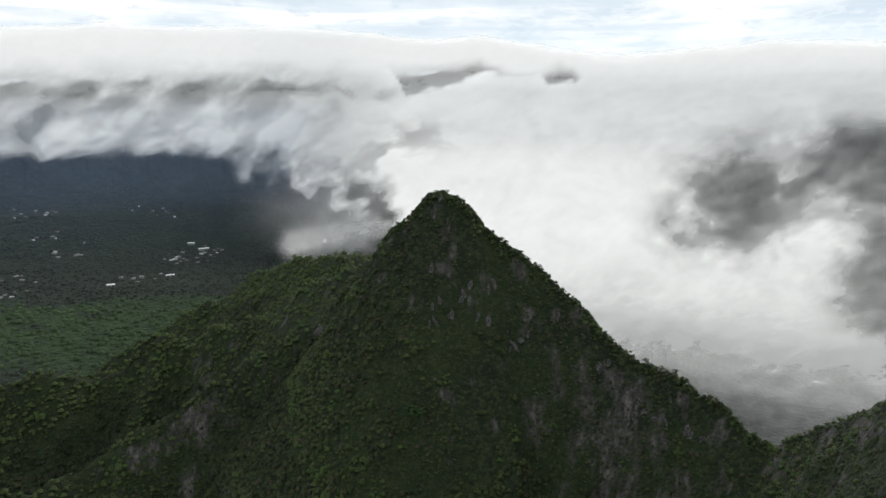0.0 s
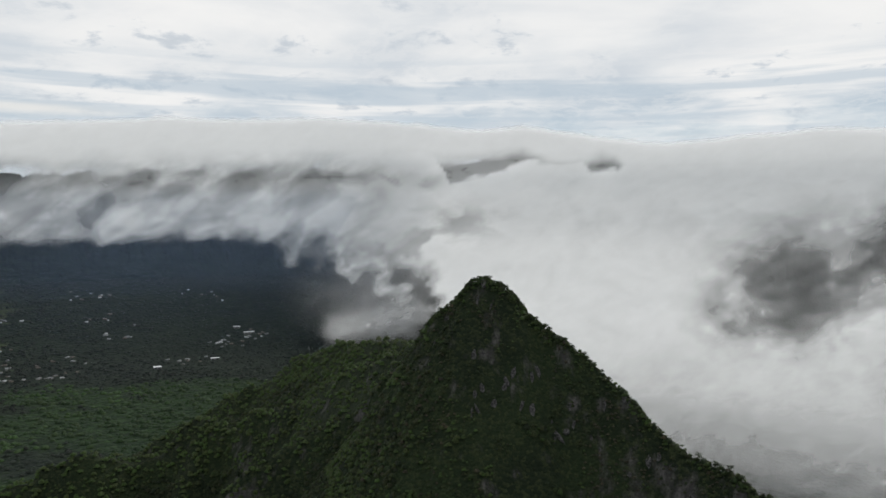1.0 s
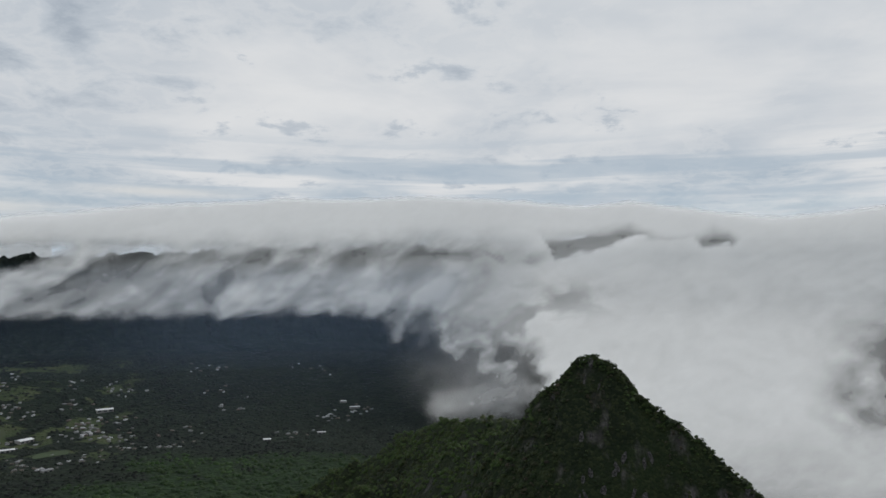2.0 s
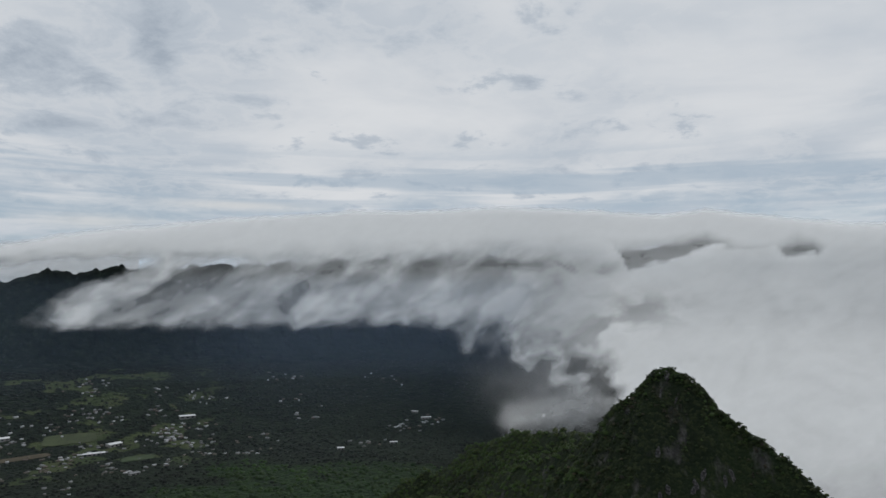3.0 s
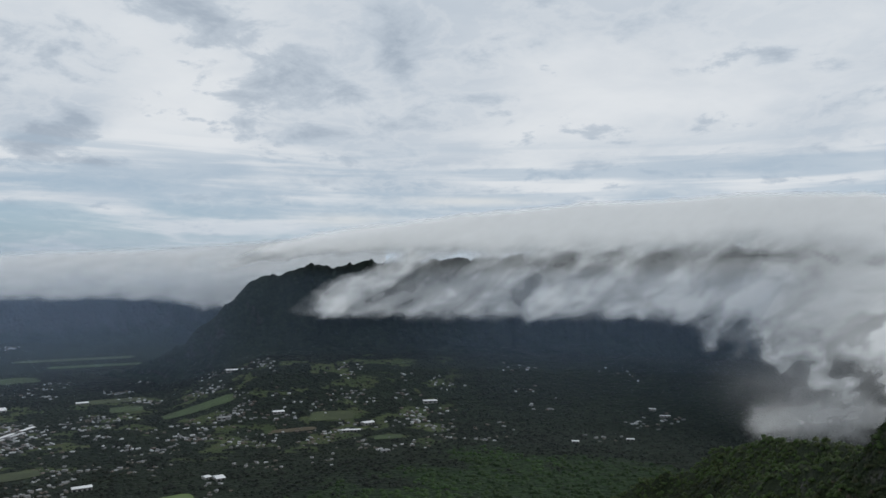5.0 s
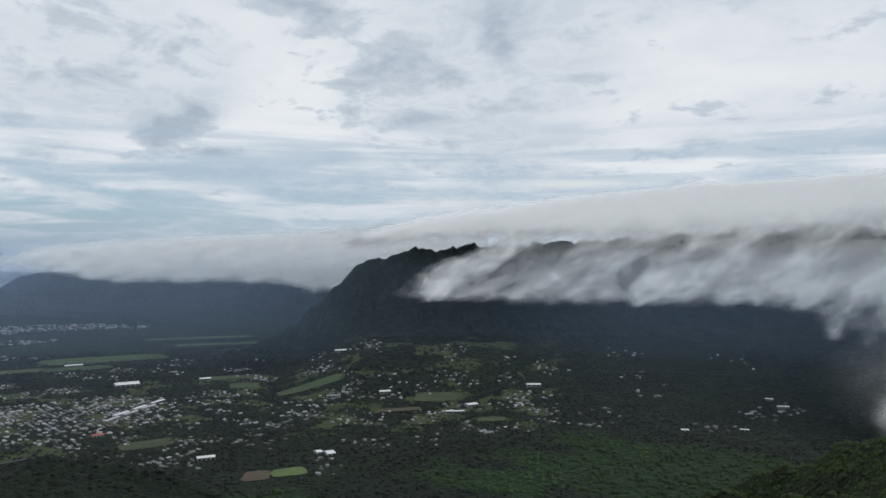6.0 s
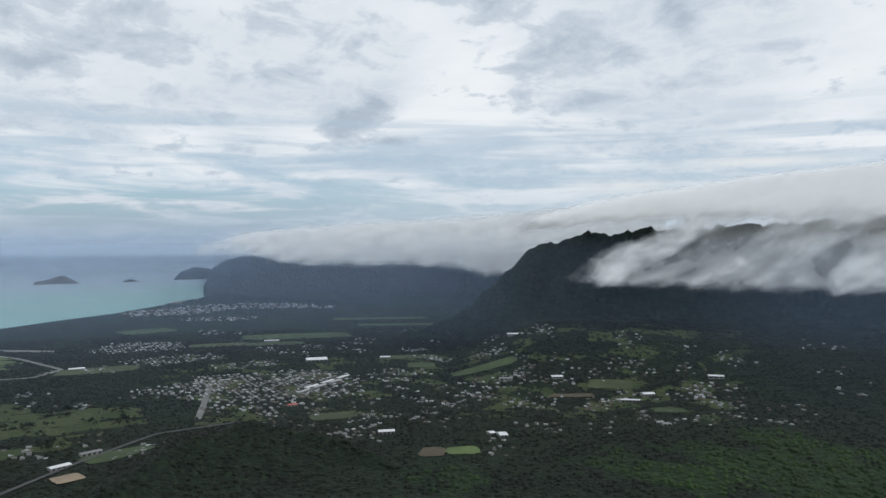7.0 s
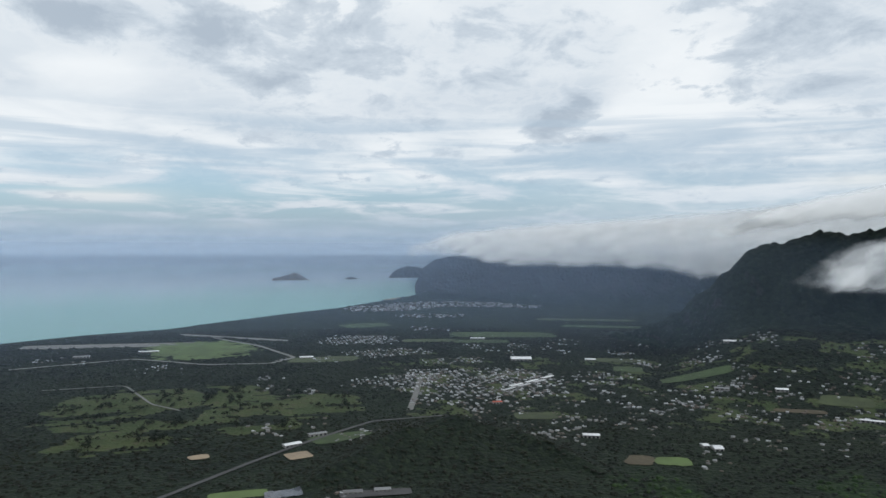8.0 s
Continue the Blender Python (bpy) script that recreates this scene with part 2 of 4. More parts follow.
MEADOW = plain("meadow_grass", (0.082, 0.125, 0.036), 0.9, 0.45, 0.012)
GRASS = plain("pasture_grass", (0.042, 0.070, 0.022), 0.9, 0.55, 0.02)
GOLF = plain("golf_grass", (0.052, 0.070, 0.026), 0.9, 0.5, 0.015)
SOIL = plain("bare_soil", (0.28, 0.22, 0.15), 0.95, 0.3, 0.05)
EARTH = plain("tilled_earth", (0.085, 0.070, 0.042), 0.95, 0.4, 0.05)
ASPHALT = plain("asphalt", (0.06, 0.06, 0.062), 0.9, 0.3, 0.05)
CONCRETE = plain("runway_concrete", (0.16, 0.16, 0.15), 0.9, 0.3, 0.03)
SAND = plain("beach_sand", (0.55, 0.48, 0.36), 0.95, 0.2, 0.02)


def cloud_material(name, colour, swing):
    """Vapour: each layer lets light through by how dense it is there."""
    m, add = material(name)
    dense = add("ShaderNodeAttribute", attribute_name="vapour").outputs["Fac"]
    along, rise = [add("ShaderNodeAttribute", attribute_name=k).outputs["Fac"] for k in ("along", "rise")]
    where = add("ShaderNodeCombineXYZ", {0: maths(add, "MULTIPLY_ADD", rise, -0.7, along), 1: maths(add, "MULTIPLY", rise, 1.3), 2: 0.0}).outputs[0]
    curl = add("ShaderNodeTexNoise", {"Vector": where, "Scale": 0.9, "Detail": 6.0, "Roughness": 0.56, "Distortion": 0.35}).outputs[0]
    tender = ramp(add, dense, 0.0, 0.55, 1.0, 0.12)
    puff = maths(add, "MULTIPLY_ADD", maths(add, "MULTIPLY", ramp(add, curl, 0.25, 0.75, -1.0, 1.0), swing), tender, 1.0)
    alpha = maths(add, "SUBTRACT", 1.0, maths(add, "EXPONENT", maths(add, "MULTIPLY", maths(add, "MULTIPLY", dense, puff), -1.0)))
    nrm = add("ShaderNodeVectorMath", {0: add("ShaderNodeVectorMath", {0: add("ShaderNodeNewGeometry").outputs["Normal"], 1: (0, -0.15, 0.6)}, operation="ADD").outputs[0]}, operation="NORMALIZE").outputs[0]
    day = add("ShaderNodeBsdfDiffuse", {0: (*colour, 1), "Normal": nrm}).outputs[0]
    thru = add("ShaderNodeBsdfTranslucent", {0: (*colour, 1)}).outputs[0]
    body = add("ShaderNodeMixShader", {0: 0.25, 1: day, 2: thru}).outputs[0]
    finish(add, add("ShaderNodeMixShader", {0: alpha, 1: add("ShaderNodeBsdfTransparent").outputs[0], 2: body}).outputs[0])
    return m


CLOUD = cloud_material("cloud_vapour", (0.885, 0.89, 0.885), 0.34)
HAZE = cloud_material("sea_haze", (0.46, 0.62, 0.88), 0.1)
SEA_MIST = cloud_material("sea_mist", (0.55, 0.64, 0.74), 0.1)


def sea_material():
    m, add = material("sea_water")
    deep = add("ShaderNodeAttribute", attribute_name="depth").outputs["Fac"]
    n = noise_at(add, 0.004, 6, 0.6)
    # turquoise to blue water; reflected sky and horizon haze are painted into the pale far colour
    colour = mixed(add, ramp(add, maths(add, "ADD", deep, maths(add, "MULTIPLY", maths(add, "SUBTRACT", n, 0.5), 0.5)), 0.0, 1.0), (0.24, 0.38, 0.38), (0.38, 0.45, 0.52))
    surface(add, colour, 0.25, bumped(add, noise_at(add, 0.05, 4, 0.6), 0.25, 2.0), **{"Specular IOR Level": 0.4})
    return m


SEA = sea_material()


# ---- mesh helpers ----
def mesh_of(name, verts, faces, mat, **fields):
    """A mesh from numpy arrays: faces is (n, 3) or (n, 4); fields are float values for each vertex."""
    me = bpy.data.meshes.new(name)
    verts, faces = np.asarray(verts, np.float32), np.asarray(faces, np.int32)
    n, k = faces.shape
    me.vertices.add(len(verts))
    me.vertices.foreach_set("co", verts.ravel())
    me.loops.add(n * k)
    me.loops.foreach_set("vertex_index", faces.ravel())
    me.polygons.add(n)
    me.polygons.foreach_set("loop_start", np.arange(n, dtype=np.int32) * k)
    for key, value in fields.items():
        me.attributes.new(key, "FLOAT", "POINT").data.foreach_set("value", np.asarray(value, np.float32).ravel())
    me.materials.append(mat)
    me.update()
    me.validate()
    return me


def sheet_faces(rows, cols, keep=None):
    i = np.arange(rows - 1)[:, None] * cols + np.arange(cols - 1)[None, :]
    f = np.stack([i, i + 1, i + cols + 1, i + cols], -1)
    if keep is not None:
        return f[keep]
    return f.reshape(-1, 4)


def shaded(me):
    me.polygons.foreach_set("use_smooth", np.ones(len(me.polygons), bool))
    return me


def trimmed(verts, faces, *fields):
    used, back = np.unique(faces.ravel(), return_inverse=True)
    return (verts[used], back.reshape(faces.shape), *[f[used] for f in fields])


# ---- the lie of the land: crests as (azimuth, elevation seen from the eye, range), and how steeply they fall ----
PEAK = [(0.7, -6.35, 550), (1.7, -6.65, 549), (3.0, -7.3, 547), (3.9, -8.45, 545), (4.9, -9.6, 541), (6.3, -10.8, 535), (9.1, -12.4, 525), (12.9, -15.7, 505), (13.9, -17.1, 500), (17.6, -19.4, 480),
        (22.5, -21.0, 455), (25.6, -22.8, 435), (27.9, -23.7, 420), (31.7, -21.4, 385), (34.6, -19.5, 350), (45, -15, 260), (62, -13, 210)]
SHOULDER = [(0.7, -6.35, 550), (-0.3, -6.6, 551), (-1.2, -7.5, 552), (-1.5, -8.0, 553), (-3.0, -9.0, 555), (-4.2, -10.2, 558), (-4.9, -11.4, 560), (-5.6, -12.6, 568)]
SPURS = [
    [(-5.6, -12.3, 572), (-9.7, -16.4, 590), (-15, -19.0, 600), (-21.6, -22.3, 590), (-26.4, -23.2, 600), (-31.3, -25.1, 590), (-45, -27, 610)],
    [(-5.0, -11.8, 620), (-10.5, -13.5, 740), (-13.3, -15.3, 790), (-22.4, -16.5, 900), (-32.8, -18.9, 900), (-45, -21, 960)],
    [(-4.5, -11.6, 680), (-6.5, -11.3, 800), (-11.3, -11.5, 980), (-14.9, -12.8, 1110), (-20, -15.2, 1210), (-26, -18.0, 1270), (-32.4, -20.5, 1280)],
]
FOOTHILL = [(-86, -18.4, 1500), (-81.8, -16.2, 1600), (-78.2, -14.4, 1720), (-74, -13.0, 1800), (-69, -13.9, 1780), (-64.5, -15.6, 1700), (-61, -17.2, 1600)]


def crest_points(nodes):
    a = np.array(nodes, float)
    return np.stack([a[:, 2] * np.sin(np.radians(a[:, 0])), a[:, 2] * np.cos(np.radians(a[:, 0])), H + a[:, 2] * np.tan(np.radians(a[:, 1]))], -1)


def flank(x, y, nodes, slope, foot, lee=None):
    """Height of the land that falls away from one crest."""
    p = crest_points(nodes)
    best = np.full(x.shape, -1e4)
    if lee is not None:
        slope = slope * (1 + 1.6 * lee)
    for a, b in zip(p[:-1], p[1:]):
        ab = b[:2] - a[:2]
        t = np.clip(((x - a[0]) * ab[0] + (y - a[1]) * ab[1]) / (ab @ ab), 0, 1)
        d = np.hypot(x - a[0] - t * ab[0], y - a[1] - t * ab[1])
        top = a[2] + t * (b[2] - a[2])
        best = np.maximum(best, foot + (top - foot) * np.exp(-d * slope / np.maximum(top - foot, 20)))
    return best


def coast_range(az):
    return np.interp(az, [-180, -130, -106.5, -101.3, -95.6, -89.3, -82.7, -78.2, -76.3, -75.6, -74],
                     [4300, 4500, 4767, 4992, 5155, 5815, 6669, 7812, 8660, 9600, 70000])


def land(az, r):
    """Height of the ground and how much of it is mountain, at azimuth and range."""
    x, y = r * np.sin(np.radians(az)), r * np.cos(np.radians(az))
    plain_z = 22 + 14 * fbm(x / 600, y / 600, octaves=3, seed=3) + 60 * smooth(3800, 1500, r) * smooth(-75, -30, az)
    apron = smooth(-60, -48, az) * smooth(2300, 3350, r) * 190
    plain_z = plain_z + apron
    n = fbm(x / 130, y / 130, octaves=5, seed=5) - 0.5
    foot = 55.0
    parts = [flank(x, y, PEAK, 1.75, foot), flank(x, y, SHOULDER, 1.75, foot)]
    lee = smooth(-7, 1, az)
    parts += [flank(x, y, s, k, foot, lee) for s, k in zip(SPURS, (1.6, 1.45, 1.25))]
    parts.append(flank(x, y, FOOTHILL, 0.55, 20.0))
    hi = np.max(parts, 0)
    rise = np.maximum(hi - foot, 0)
    steep = smooth(250, 420, hi)
    flute = (fbm(x / 16, y / 16, hi / 130, 4, 11) - 0.5) * 15 * steep * smooth(520, 440, hi)
    rib = (np.abs(fbm(x / 95, y / 150, octaves=4, seed=8) - 0.5) * 2 - 0.06) * -70 * smooth(20, 120, rise) * (1 - smooth(240, 400, hi))
    hi = hi + rib + n * np.minimum(rise * 0.18, 26) * (1 - 0.85 * smooth(0.0, 1.0, steep)) + flute
    z = np.maximum(plain_z, hi)
    sea = coast_range(az) - r
    z = np.where(sea < 500, np.minimum(z, 3 + np.maximum(sea, -400) * 0.03), z)
    return z, hi - plain_z


def lush_at(az, r):
    """Where the tall bright green trees stand, 0 to 1."""
    x, y = r * np.sin(np.radians(az)), r * np.cos(np.radians(az))
    reach = np.interp(az, [-66, -60, -50, -40, -34, -16], [1300, 1750, 1850, 1950, 2250, 2100])
    band = fbm(x / 330 + y / 900, y / 170, octaves=4, seed=41)
    return smooth(-12, -17, az) * smooth(-68, -61, az) * smooth(reach, reach - 350, r + (band - 0.5) * 500) * smooth(0.36, 0.52, band)


def grass_at(az, r):
    """Open turf: the golf course, and ragged clearings among the houses, 0 to 1."""
    x, y = r * np.sin(np.radians(az)), r * np.cos(np.radians(az))
    rag = fbm(x / 120, y / 120, octaves=5, seed=44)
    golf = np.full_like(rag, -2.0)
    for a0, r0, wa, wr in ((-97.5, 2400, 6.5, 380), (-91.0, 2330, 6.5, 350), (-85.5, 2280, 4.5, 200), (-98.5, 2060, 5.0, 160)):
        golf = np.maximum(golf, 1.15 - ((az - a0) / wa) ** 2 - ((r - r0) / wr) ** 2)
    grove = np.exp(-(((az + 95.2) / 2.2) ** 2 + ((r - 2290) / 60) ** 2)) + 0.8 * np.exp(-(((az + 90.5) / 3.0) ** 2 + ((r - 2120) / 40) ** 2))
    rows_ = smooth(0.58, 0.66, fbm(az * 0.30, r / 34, octaves=4, seed=46))
    golf = smooth(0.15, 0.45, golf + (rag - 0.5) * 2.6 - 1.6 * grove - 1.0 * rows_)
    belt = smooth(-84, -78, az) * smooth(-28, -38, az) * smooth(1950, 2200, r) * smooth(4200, 3200, r)
    plots = smooth(0.53, 0.62, fbm(x / 80, y / 70, octaves=5, seed=45)) * belt * 0.6
    return np.clip(golf + plots, 0, 1)


def ground_sheets():
    az = np.concatenate([np.arange(-116, -38, 0.4), np.arange(-38, 38, 0.16), np.arange(38, 241, 4.0), [244.0]])
    r = np.concatenate([np.array([0.02, 30.0, 70.0]), np.arange(110, 640, 2.6), np.arange(640, 1700, 10.0), np.arange(1700, 3300, 18), 3300 * 1.035 ** np.arange(0, 86)])
    A, R = np.meshgrid(np.where(az > 180, az - 360, az), r)
    z, up = land(A, R)
    V = spot(A, R, z).reshape(-1, 3)
    cells = np.minimum.reduce([up[:-1, :-1], up[1:, :-1], up[:-1, 1:], up[1:, 1:]]) > 6
    centre = (A[:-1, :-1] > -50)
    massif = cells & centre & (R[:-1, :-1] < 1800)
    dry = R[:-1, :-1] < coast_range(A[:-1, :-1]) + 1500
    for name, keep, mat in (("ground", ~massif & dry, FOREST), ("mountain_peak", massif, MOUNTAIN)):
        v, f, green, turf = trimmed(V, sheet_faces(*A.shape, keep=keep), lush_at(A, R).ravel(), grass_at(A, R).ravel())
        ob = new(name, shaded(mesh_of(name, v, f[:, ::-1], mat, lush=green, turf=turf)))
        if name == "ground":
            tagged(ob, "dark green forested valley floor with farm land", "ground", kind="structure")
        else:
            tagged(ob, "steep pointed green mountain peak with grey rock faces", "mountain")
    return V


ground_sheets()


def sea_sheet():
    az = np.concatenate([np.arange(-116, -70, 0.5), np.arange(-70, 240, 6), [244.0]])
    r = 3300 * 1.04 ** np.arange(0, 78)
    A, R = np.meshgrid(np.where(az > 180, az - 360, az), r)
    off = R - coast_range(A)
    # grows with distance from the shore, where the painted sky paleness comes in
    depth = smooth(-200, 9000, off) + 0.0 * A
    me = mesh_of("sea", spot(A, R, 0.0).reshape(-1, 3), sheet_faces(*A.shape)[:, ::-1], SEA, depth=depth)
    tagged(new("sea", shaded(me)), "turquoise sea turning blue towards the horizon", "sea", kind="structure")


sea_sheet()


# ---- the far ridge, the cape and the islands ----
def ridge_wall(name, nodes, step, label, flute, back=500, rows=64, seed=0, mat=None, rough=1.0):
    """A fluted mountain wall. nodes: azimuth, foot range, foot height, crest range, crest elevation from the eye."""
    a = np.array(nodes, float)
    az = np.arange(a[0, 0], a[-1, 0] + step / 2, step)
    rb, zb, rc, ec = [np.interp(az, a[:, 0], a[:, k]) for k in (1, 2, 3, 4)]
    zb = np.maximum(land(az, rb)[0], 0) - 14
    zc = H + rc * np.tan(np.radians(ec)) + ((fbm(az * 1.6, 0.0, octaves=6, seed=seed + 1) - 0.5) * 0.5 + (0.25 - np.abs(fbm(az * 1.1, 3.0, octaves=5, seed=seed + 2) - 0.5)) * 0.55) * flute * rough
    v = np.linspace(0, 1, rows)[:, None]
    prof = 0.50 * v ** 1.7 + 0.50 * smooth(0.42, 0.98, v)
    gully = np.abs(fbm(az[None, :] * 0.40 + v * 1.6, v * 1.6, octaves=5, seed=seed) - 0.5) * 2
    fine = fbm(az[None, :] * 1.6 + v, v * 5, octaves=5, seed=seed + 5) - 0.5
    R = rb + (rc - rb) * v + (gully - 0.35) * flute * 1.0 * np.sin(np.pi * np.clip(v * 0.95 + 0.05, 0, 1)) + fine * flute * 1.4 * v * (1 - v) * 2
    Z = zb + (zc - zb) * prof - (gully - 0.35) * flute * 0.25 * v * (1 - v) * 4
    Rb = np.concatenate([R, (rc + back * np.linspace(0.1, 1, 8)[:, None])], 0)
    Zb = np.concatenate([Z, zc - (zc - zb) * np.linspace(0.06, 1, 8)[:, None] ** 1.3], 0)
    A = np.broadcast_to(az, Rb.shape)
    me = mesh_of(name, spot(A, Rb, Zb).reshape(-1, 3), sheet_faces(*A.shape)[:, ::-1], mat or RIDGE)
    return tagged(new(name, shaded(me)), label, "mountain")


ridge_wall("mountain_ridge", [(-62, 4200, 60, 4260, -7.0), (-58.5, 3800, 60, 4000, -6.2), (-56, 3550, 60, 3850, -5.0), (-54.2, 3400, 60, 3750, -3.4), (-53, 3280, 110, 3700, -2.2), (-52.2, 3200, 150, 3680, -1.6), (-51, 3150, 170, 3690, -0.1), (-50.1, 3120, 190, 3700, 0.2), (-48.6, 3100, 200, 3700, 0.5),
                             (-46.1, 3100, 210, 3700, 1.4), (-43.9, 3100, 210, 3700, 1.0), (-41.2, 3100, 215, 3700, 1.6), (-39.4, 3100, 215, 3700, 1.4), (-34.2, 3100, 220, 3700, 1.7),
                             (-20, 3100, 220, 3750, 2.4), (0.2, 3000, 240, 3750, 3.0), (3.4, 3000, 240, 3750, 4.1), (7.5, 2950, 240, 3700, 3.1), (9.0, 2950, 240, 3700, 2.9), (10.2, 2950, 240, 3700, 3.6), (11.3, 2950, 240, 3700, 3.2), (12.2, 2950, 240, 3700, 2.3),
                             (25, 2700, 260, 3500, 2.6), (48, 2500, 260, 3300, 2.6)], 0.13,
           "dark forested mountain ridge with fluted cliffs under cloud", 60, 400, 70, 21, rough=1.6)
ridge_wall("headland", [(-76.6, 8900, 2, 9200, -2.9), (-75.9, 8500, 10, 9000, -1.5), (-75.0, 8300, 20, 9000, -0.8), (-72.9, 7700, 30, 8600, -0.5), (-70.4, 7200, 40, 8300, -0.8),
                        (-67.2, 6700, 50, 8000, -0.9), (-64, 6300, 60, 7700, -0.9), (-55.8, 5500, 70, 7000, -0.6), (-50, 5000, 80, 6500, -0.4)], 0.1,
           "dark cliff-faced headland running out to the sea", 110, 900, 56, 40, rough=0.5)
ridge_wall("far_headland", [(-78.75, 13600, 0, 13700, -2.3), (-78.2, 13500, 0, 14200, -1.7), (-77.2, 13500, 0, 14400, -1.35), (-76.2, 13500, 0, 14500, -1.5), (-75, 13500, 0, 14600, -1.9)], 0.06,
           "low grey headland beyond the bay", 60, 900, 20, 60, rough=0.3)
ISLAND = ground_material("island_scrub", (0.075, 0.062, 0.045), (0.11, 0.090, 0.065), (0.15, 0.13, 0.10), (0.20, 0.18, 0.16), (0.5, 0.7), 0.05, 0.01, relief=0.4)
ridge_wall("island", [(-88.05, 12700, -2, 12750, -2.52), (-87.9, 12600, -2, 12900, -2.30), (-87.3, 12600, -2, 13000, -2.22), (-86.8, 12600, -2, 13100, -2.08), (-86.35, 12600, -2, 13100, -1.90), (-86.1, 12600, -2, 13100, -1.90),
                      (-85.7, 12600, -2, 13100, -2.12), (-85.3, 12600, -2, 13000, -2.36), (-85.0, 12700, -2, 12750, -2.52)], 0.04, "small brown volcanic island with one peak", 40, 400, 16, 70, mat=ISLAND, rough=0.2)
ridge_wall("islet", [(-82.35, 13100, -2, 13150, -2.43), (-82.0, 13000, -2, 13300, -2.28), (-81.7, 13000, -2, 13300, -2.22), (-81.1, 13100, -2, 13150, -2.43)], 0.04, "low flat dark islet in the bay", 20, 200, 10, 80, rough=0.2)


# ---- clouds ----
def blob(az, e, a0, e0, wa, we):
    return np.exp(-(((az - a0) / wa) ** 2 + ((e - e0) / we) ** 2))


def rift(az, e, a0, e0, a1, e1, width):
    """A torn lane in the vapour that runs from one direction to another."""
    da, de = a1 - a0, e1 - e0
    n = math.hypot(da, de)
    t = ((az - a0) * da + (e - e0) * de) / n
    d = ((az - a0) * de - (e - e0) * da) / n
    return np.exp(-(d / width) ** 2) * smooth(-width, width * 0.6, t) * smooth(n + width, n - width * 0.6, t)


CLOUD_TOP = ([-60, -52, -48.5, -42, -39.4, -34, -30, -24, -18.6, -12.6, -4.7, -0.4, 3.8, 6, 9.6, 13, 15.5, 20.8, 26.4, 32.2, 46],
             [0.8, 1.8, 3.2, 4.4, 4.6, 5.4, 5.7, 6.2, 6.2, 6.5, 6.1, 5.6, 5.9, 5.6, 5.0, 4.5, 4.4, 4.8, 5.1, 4.7, 4.7])


def bank_depth(az, e):
    """Optical depth of the cloud over the ridge and in the saddle, by direction."""
    top = np.interp(az, *CLOUD_TOP)
    shelf = np.interp(az, [-60, -52, -46, -40, -34, -25, -16, -7, -2.5, 0.5, 3.8, 5.8, 8.5, 9.2, 10, 11, 12, 13, 46],
                      [0.8, 1.1, 2.1, 2.3, 2.35, 2.7, 3.1, 3.2, 3.1, 3.5, 3.85, 3.1, 2.8, 3.2, 3.55, 3.2, 2.4, 1.8, 1.8])
    wa, we = (fbm(az * 0.20, e * 0.26, 0.0, 4, 99) - 0.5) * 5.0, (fbm(az * 0.20, e * 0.26, 0.0, 4, 100) - 0.5) * 3.4
    fine = fbm((az - 0.6 * e) * 0.75, e * 0.95, 0.0, 5, 91) - 0.5
    torn = fbm((az + wa) * 0.42, (e + we) * 0.52, 0.0, 5, 97)
    flow = fbm((az - 1.15 * e + 0.4 * wa) * 0.44, (az + e) * 0.15, 0.0, 5, 95)
    low = np.interp(az + fine * 0.8 + wa * 0.35 * smooth(-19, -14, az), [-60, -49, -47.6, -45.5, -38, -25.2, -20.7, -16, -12.5, -10, -7.5, -5.5, -3, -1, 4, 46],
                    [-1.4, -1.9, -2.3, -2.7, -2.85, -2.95, -2.7, -3.3, -4.3, -5.0, -5.4, -6.4, -8.4, -12, -25, -32])
    crown = np.interp(az, [-60, -6, -2.1, 0.4, 3.0, 4.2, 5.8, 8.4, 9.2, 11.3, 12.6, 14, 46], [9, 9, 1.2, 2.0, 2.75, 3.0, 3.0, 2.9, 2.3, 2.25, 3.4, 9, 9])
    over = smooth(0.20, -0.38, e - top + fine * 0.24)
    crisp, clear = smooth(-4, 0, az), smooth(-27, -36, az)
    slab = 4.2 * smooth(-1.3 + 0.75 * crisp + 1.1 * clear, 1.1 - 0.4 * crisp - 0.2 * clear, e - shelf + fine * 0.5 + (flow - 0.5) * 1.6 * (1 - crisp) * (1 - 0.7 * clear)) * smooth(-57, -47, az)
    h = np.clip((e - low) / np.maximum(shelf - low, 0.5), 0, 1)
    saddle, loose = smooth(-15, -3, az), smooth(-18, -13, az) * smooth(1, -4, az)
    thick = (2.6 - 1.15 * smooth(0.30, 0.85, h)) * (0.5 + 0.5 * smooth(-49, -38, az)) * (1 - saddle) + 4.6 * saddle
    body = thick * smooth(-0.30 - 0.9 * loose, 0.75 + 2.6 * loose, e - low + fine * (0.8 + 2.2 * loose) + (torn - 0.5) * 5.0 * loose) * smooth(0.30, -0.30, e - crown + fine * 0.9)
    body = body * np.clip(smooth(0.75, -0.75, e - (-2.4 + (az + 47.9) * 0.52) + fine * 2.0) + smooth(-39, -36, az), 0, 1)
    body = body * np.exp((flow - 0.5) * 3.8 * (1 - saddle) + (torn - 0.5) * (3.0 * (1 - saddle) + 0.7))
    la, le = az + wa * 0.55 + fine * 1.2, e + we * 0.45 + fine * 0.8
    lanes = 0.95 * rift(la, le, -33.6, 2.0, -41.5, -1.4, 0.85) + 0.9 * rift(la, le, -25.0, 2.6, -30.0, -2.0, 1.0) + 0.55 * rift(la, le, -17.5, 2.6, -21.5, -0.8, 1.6)
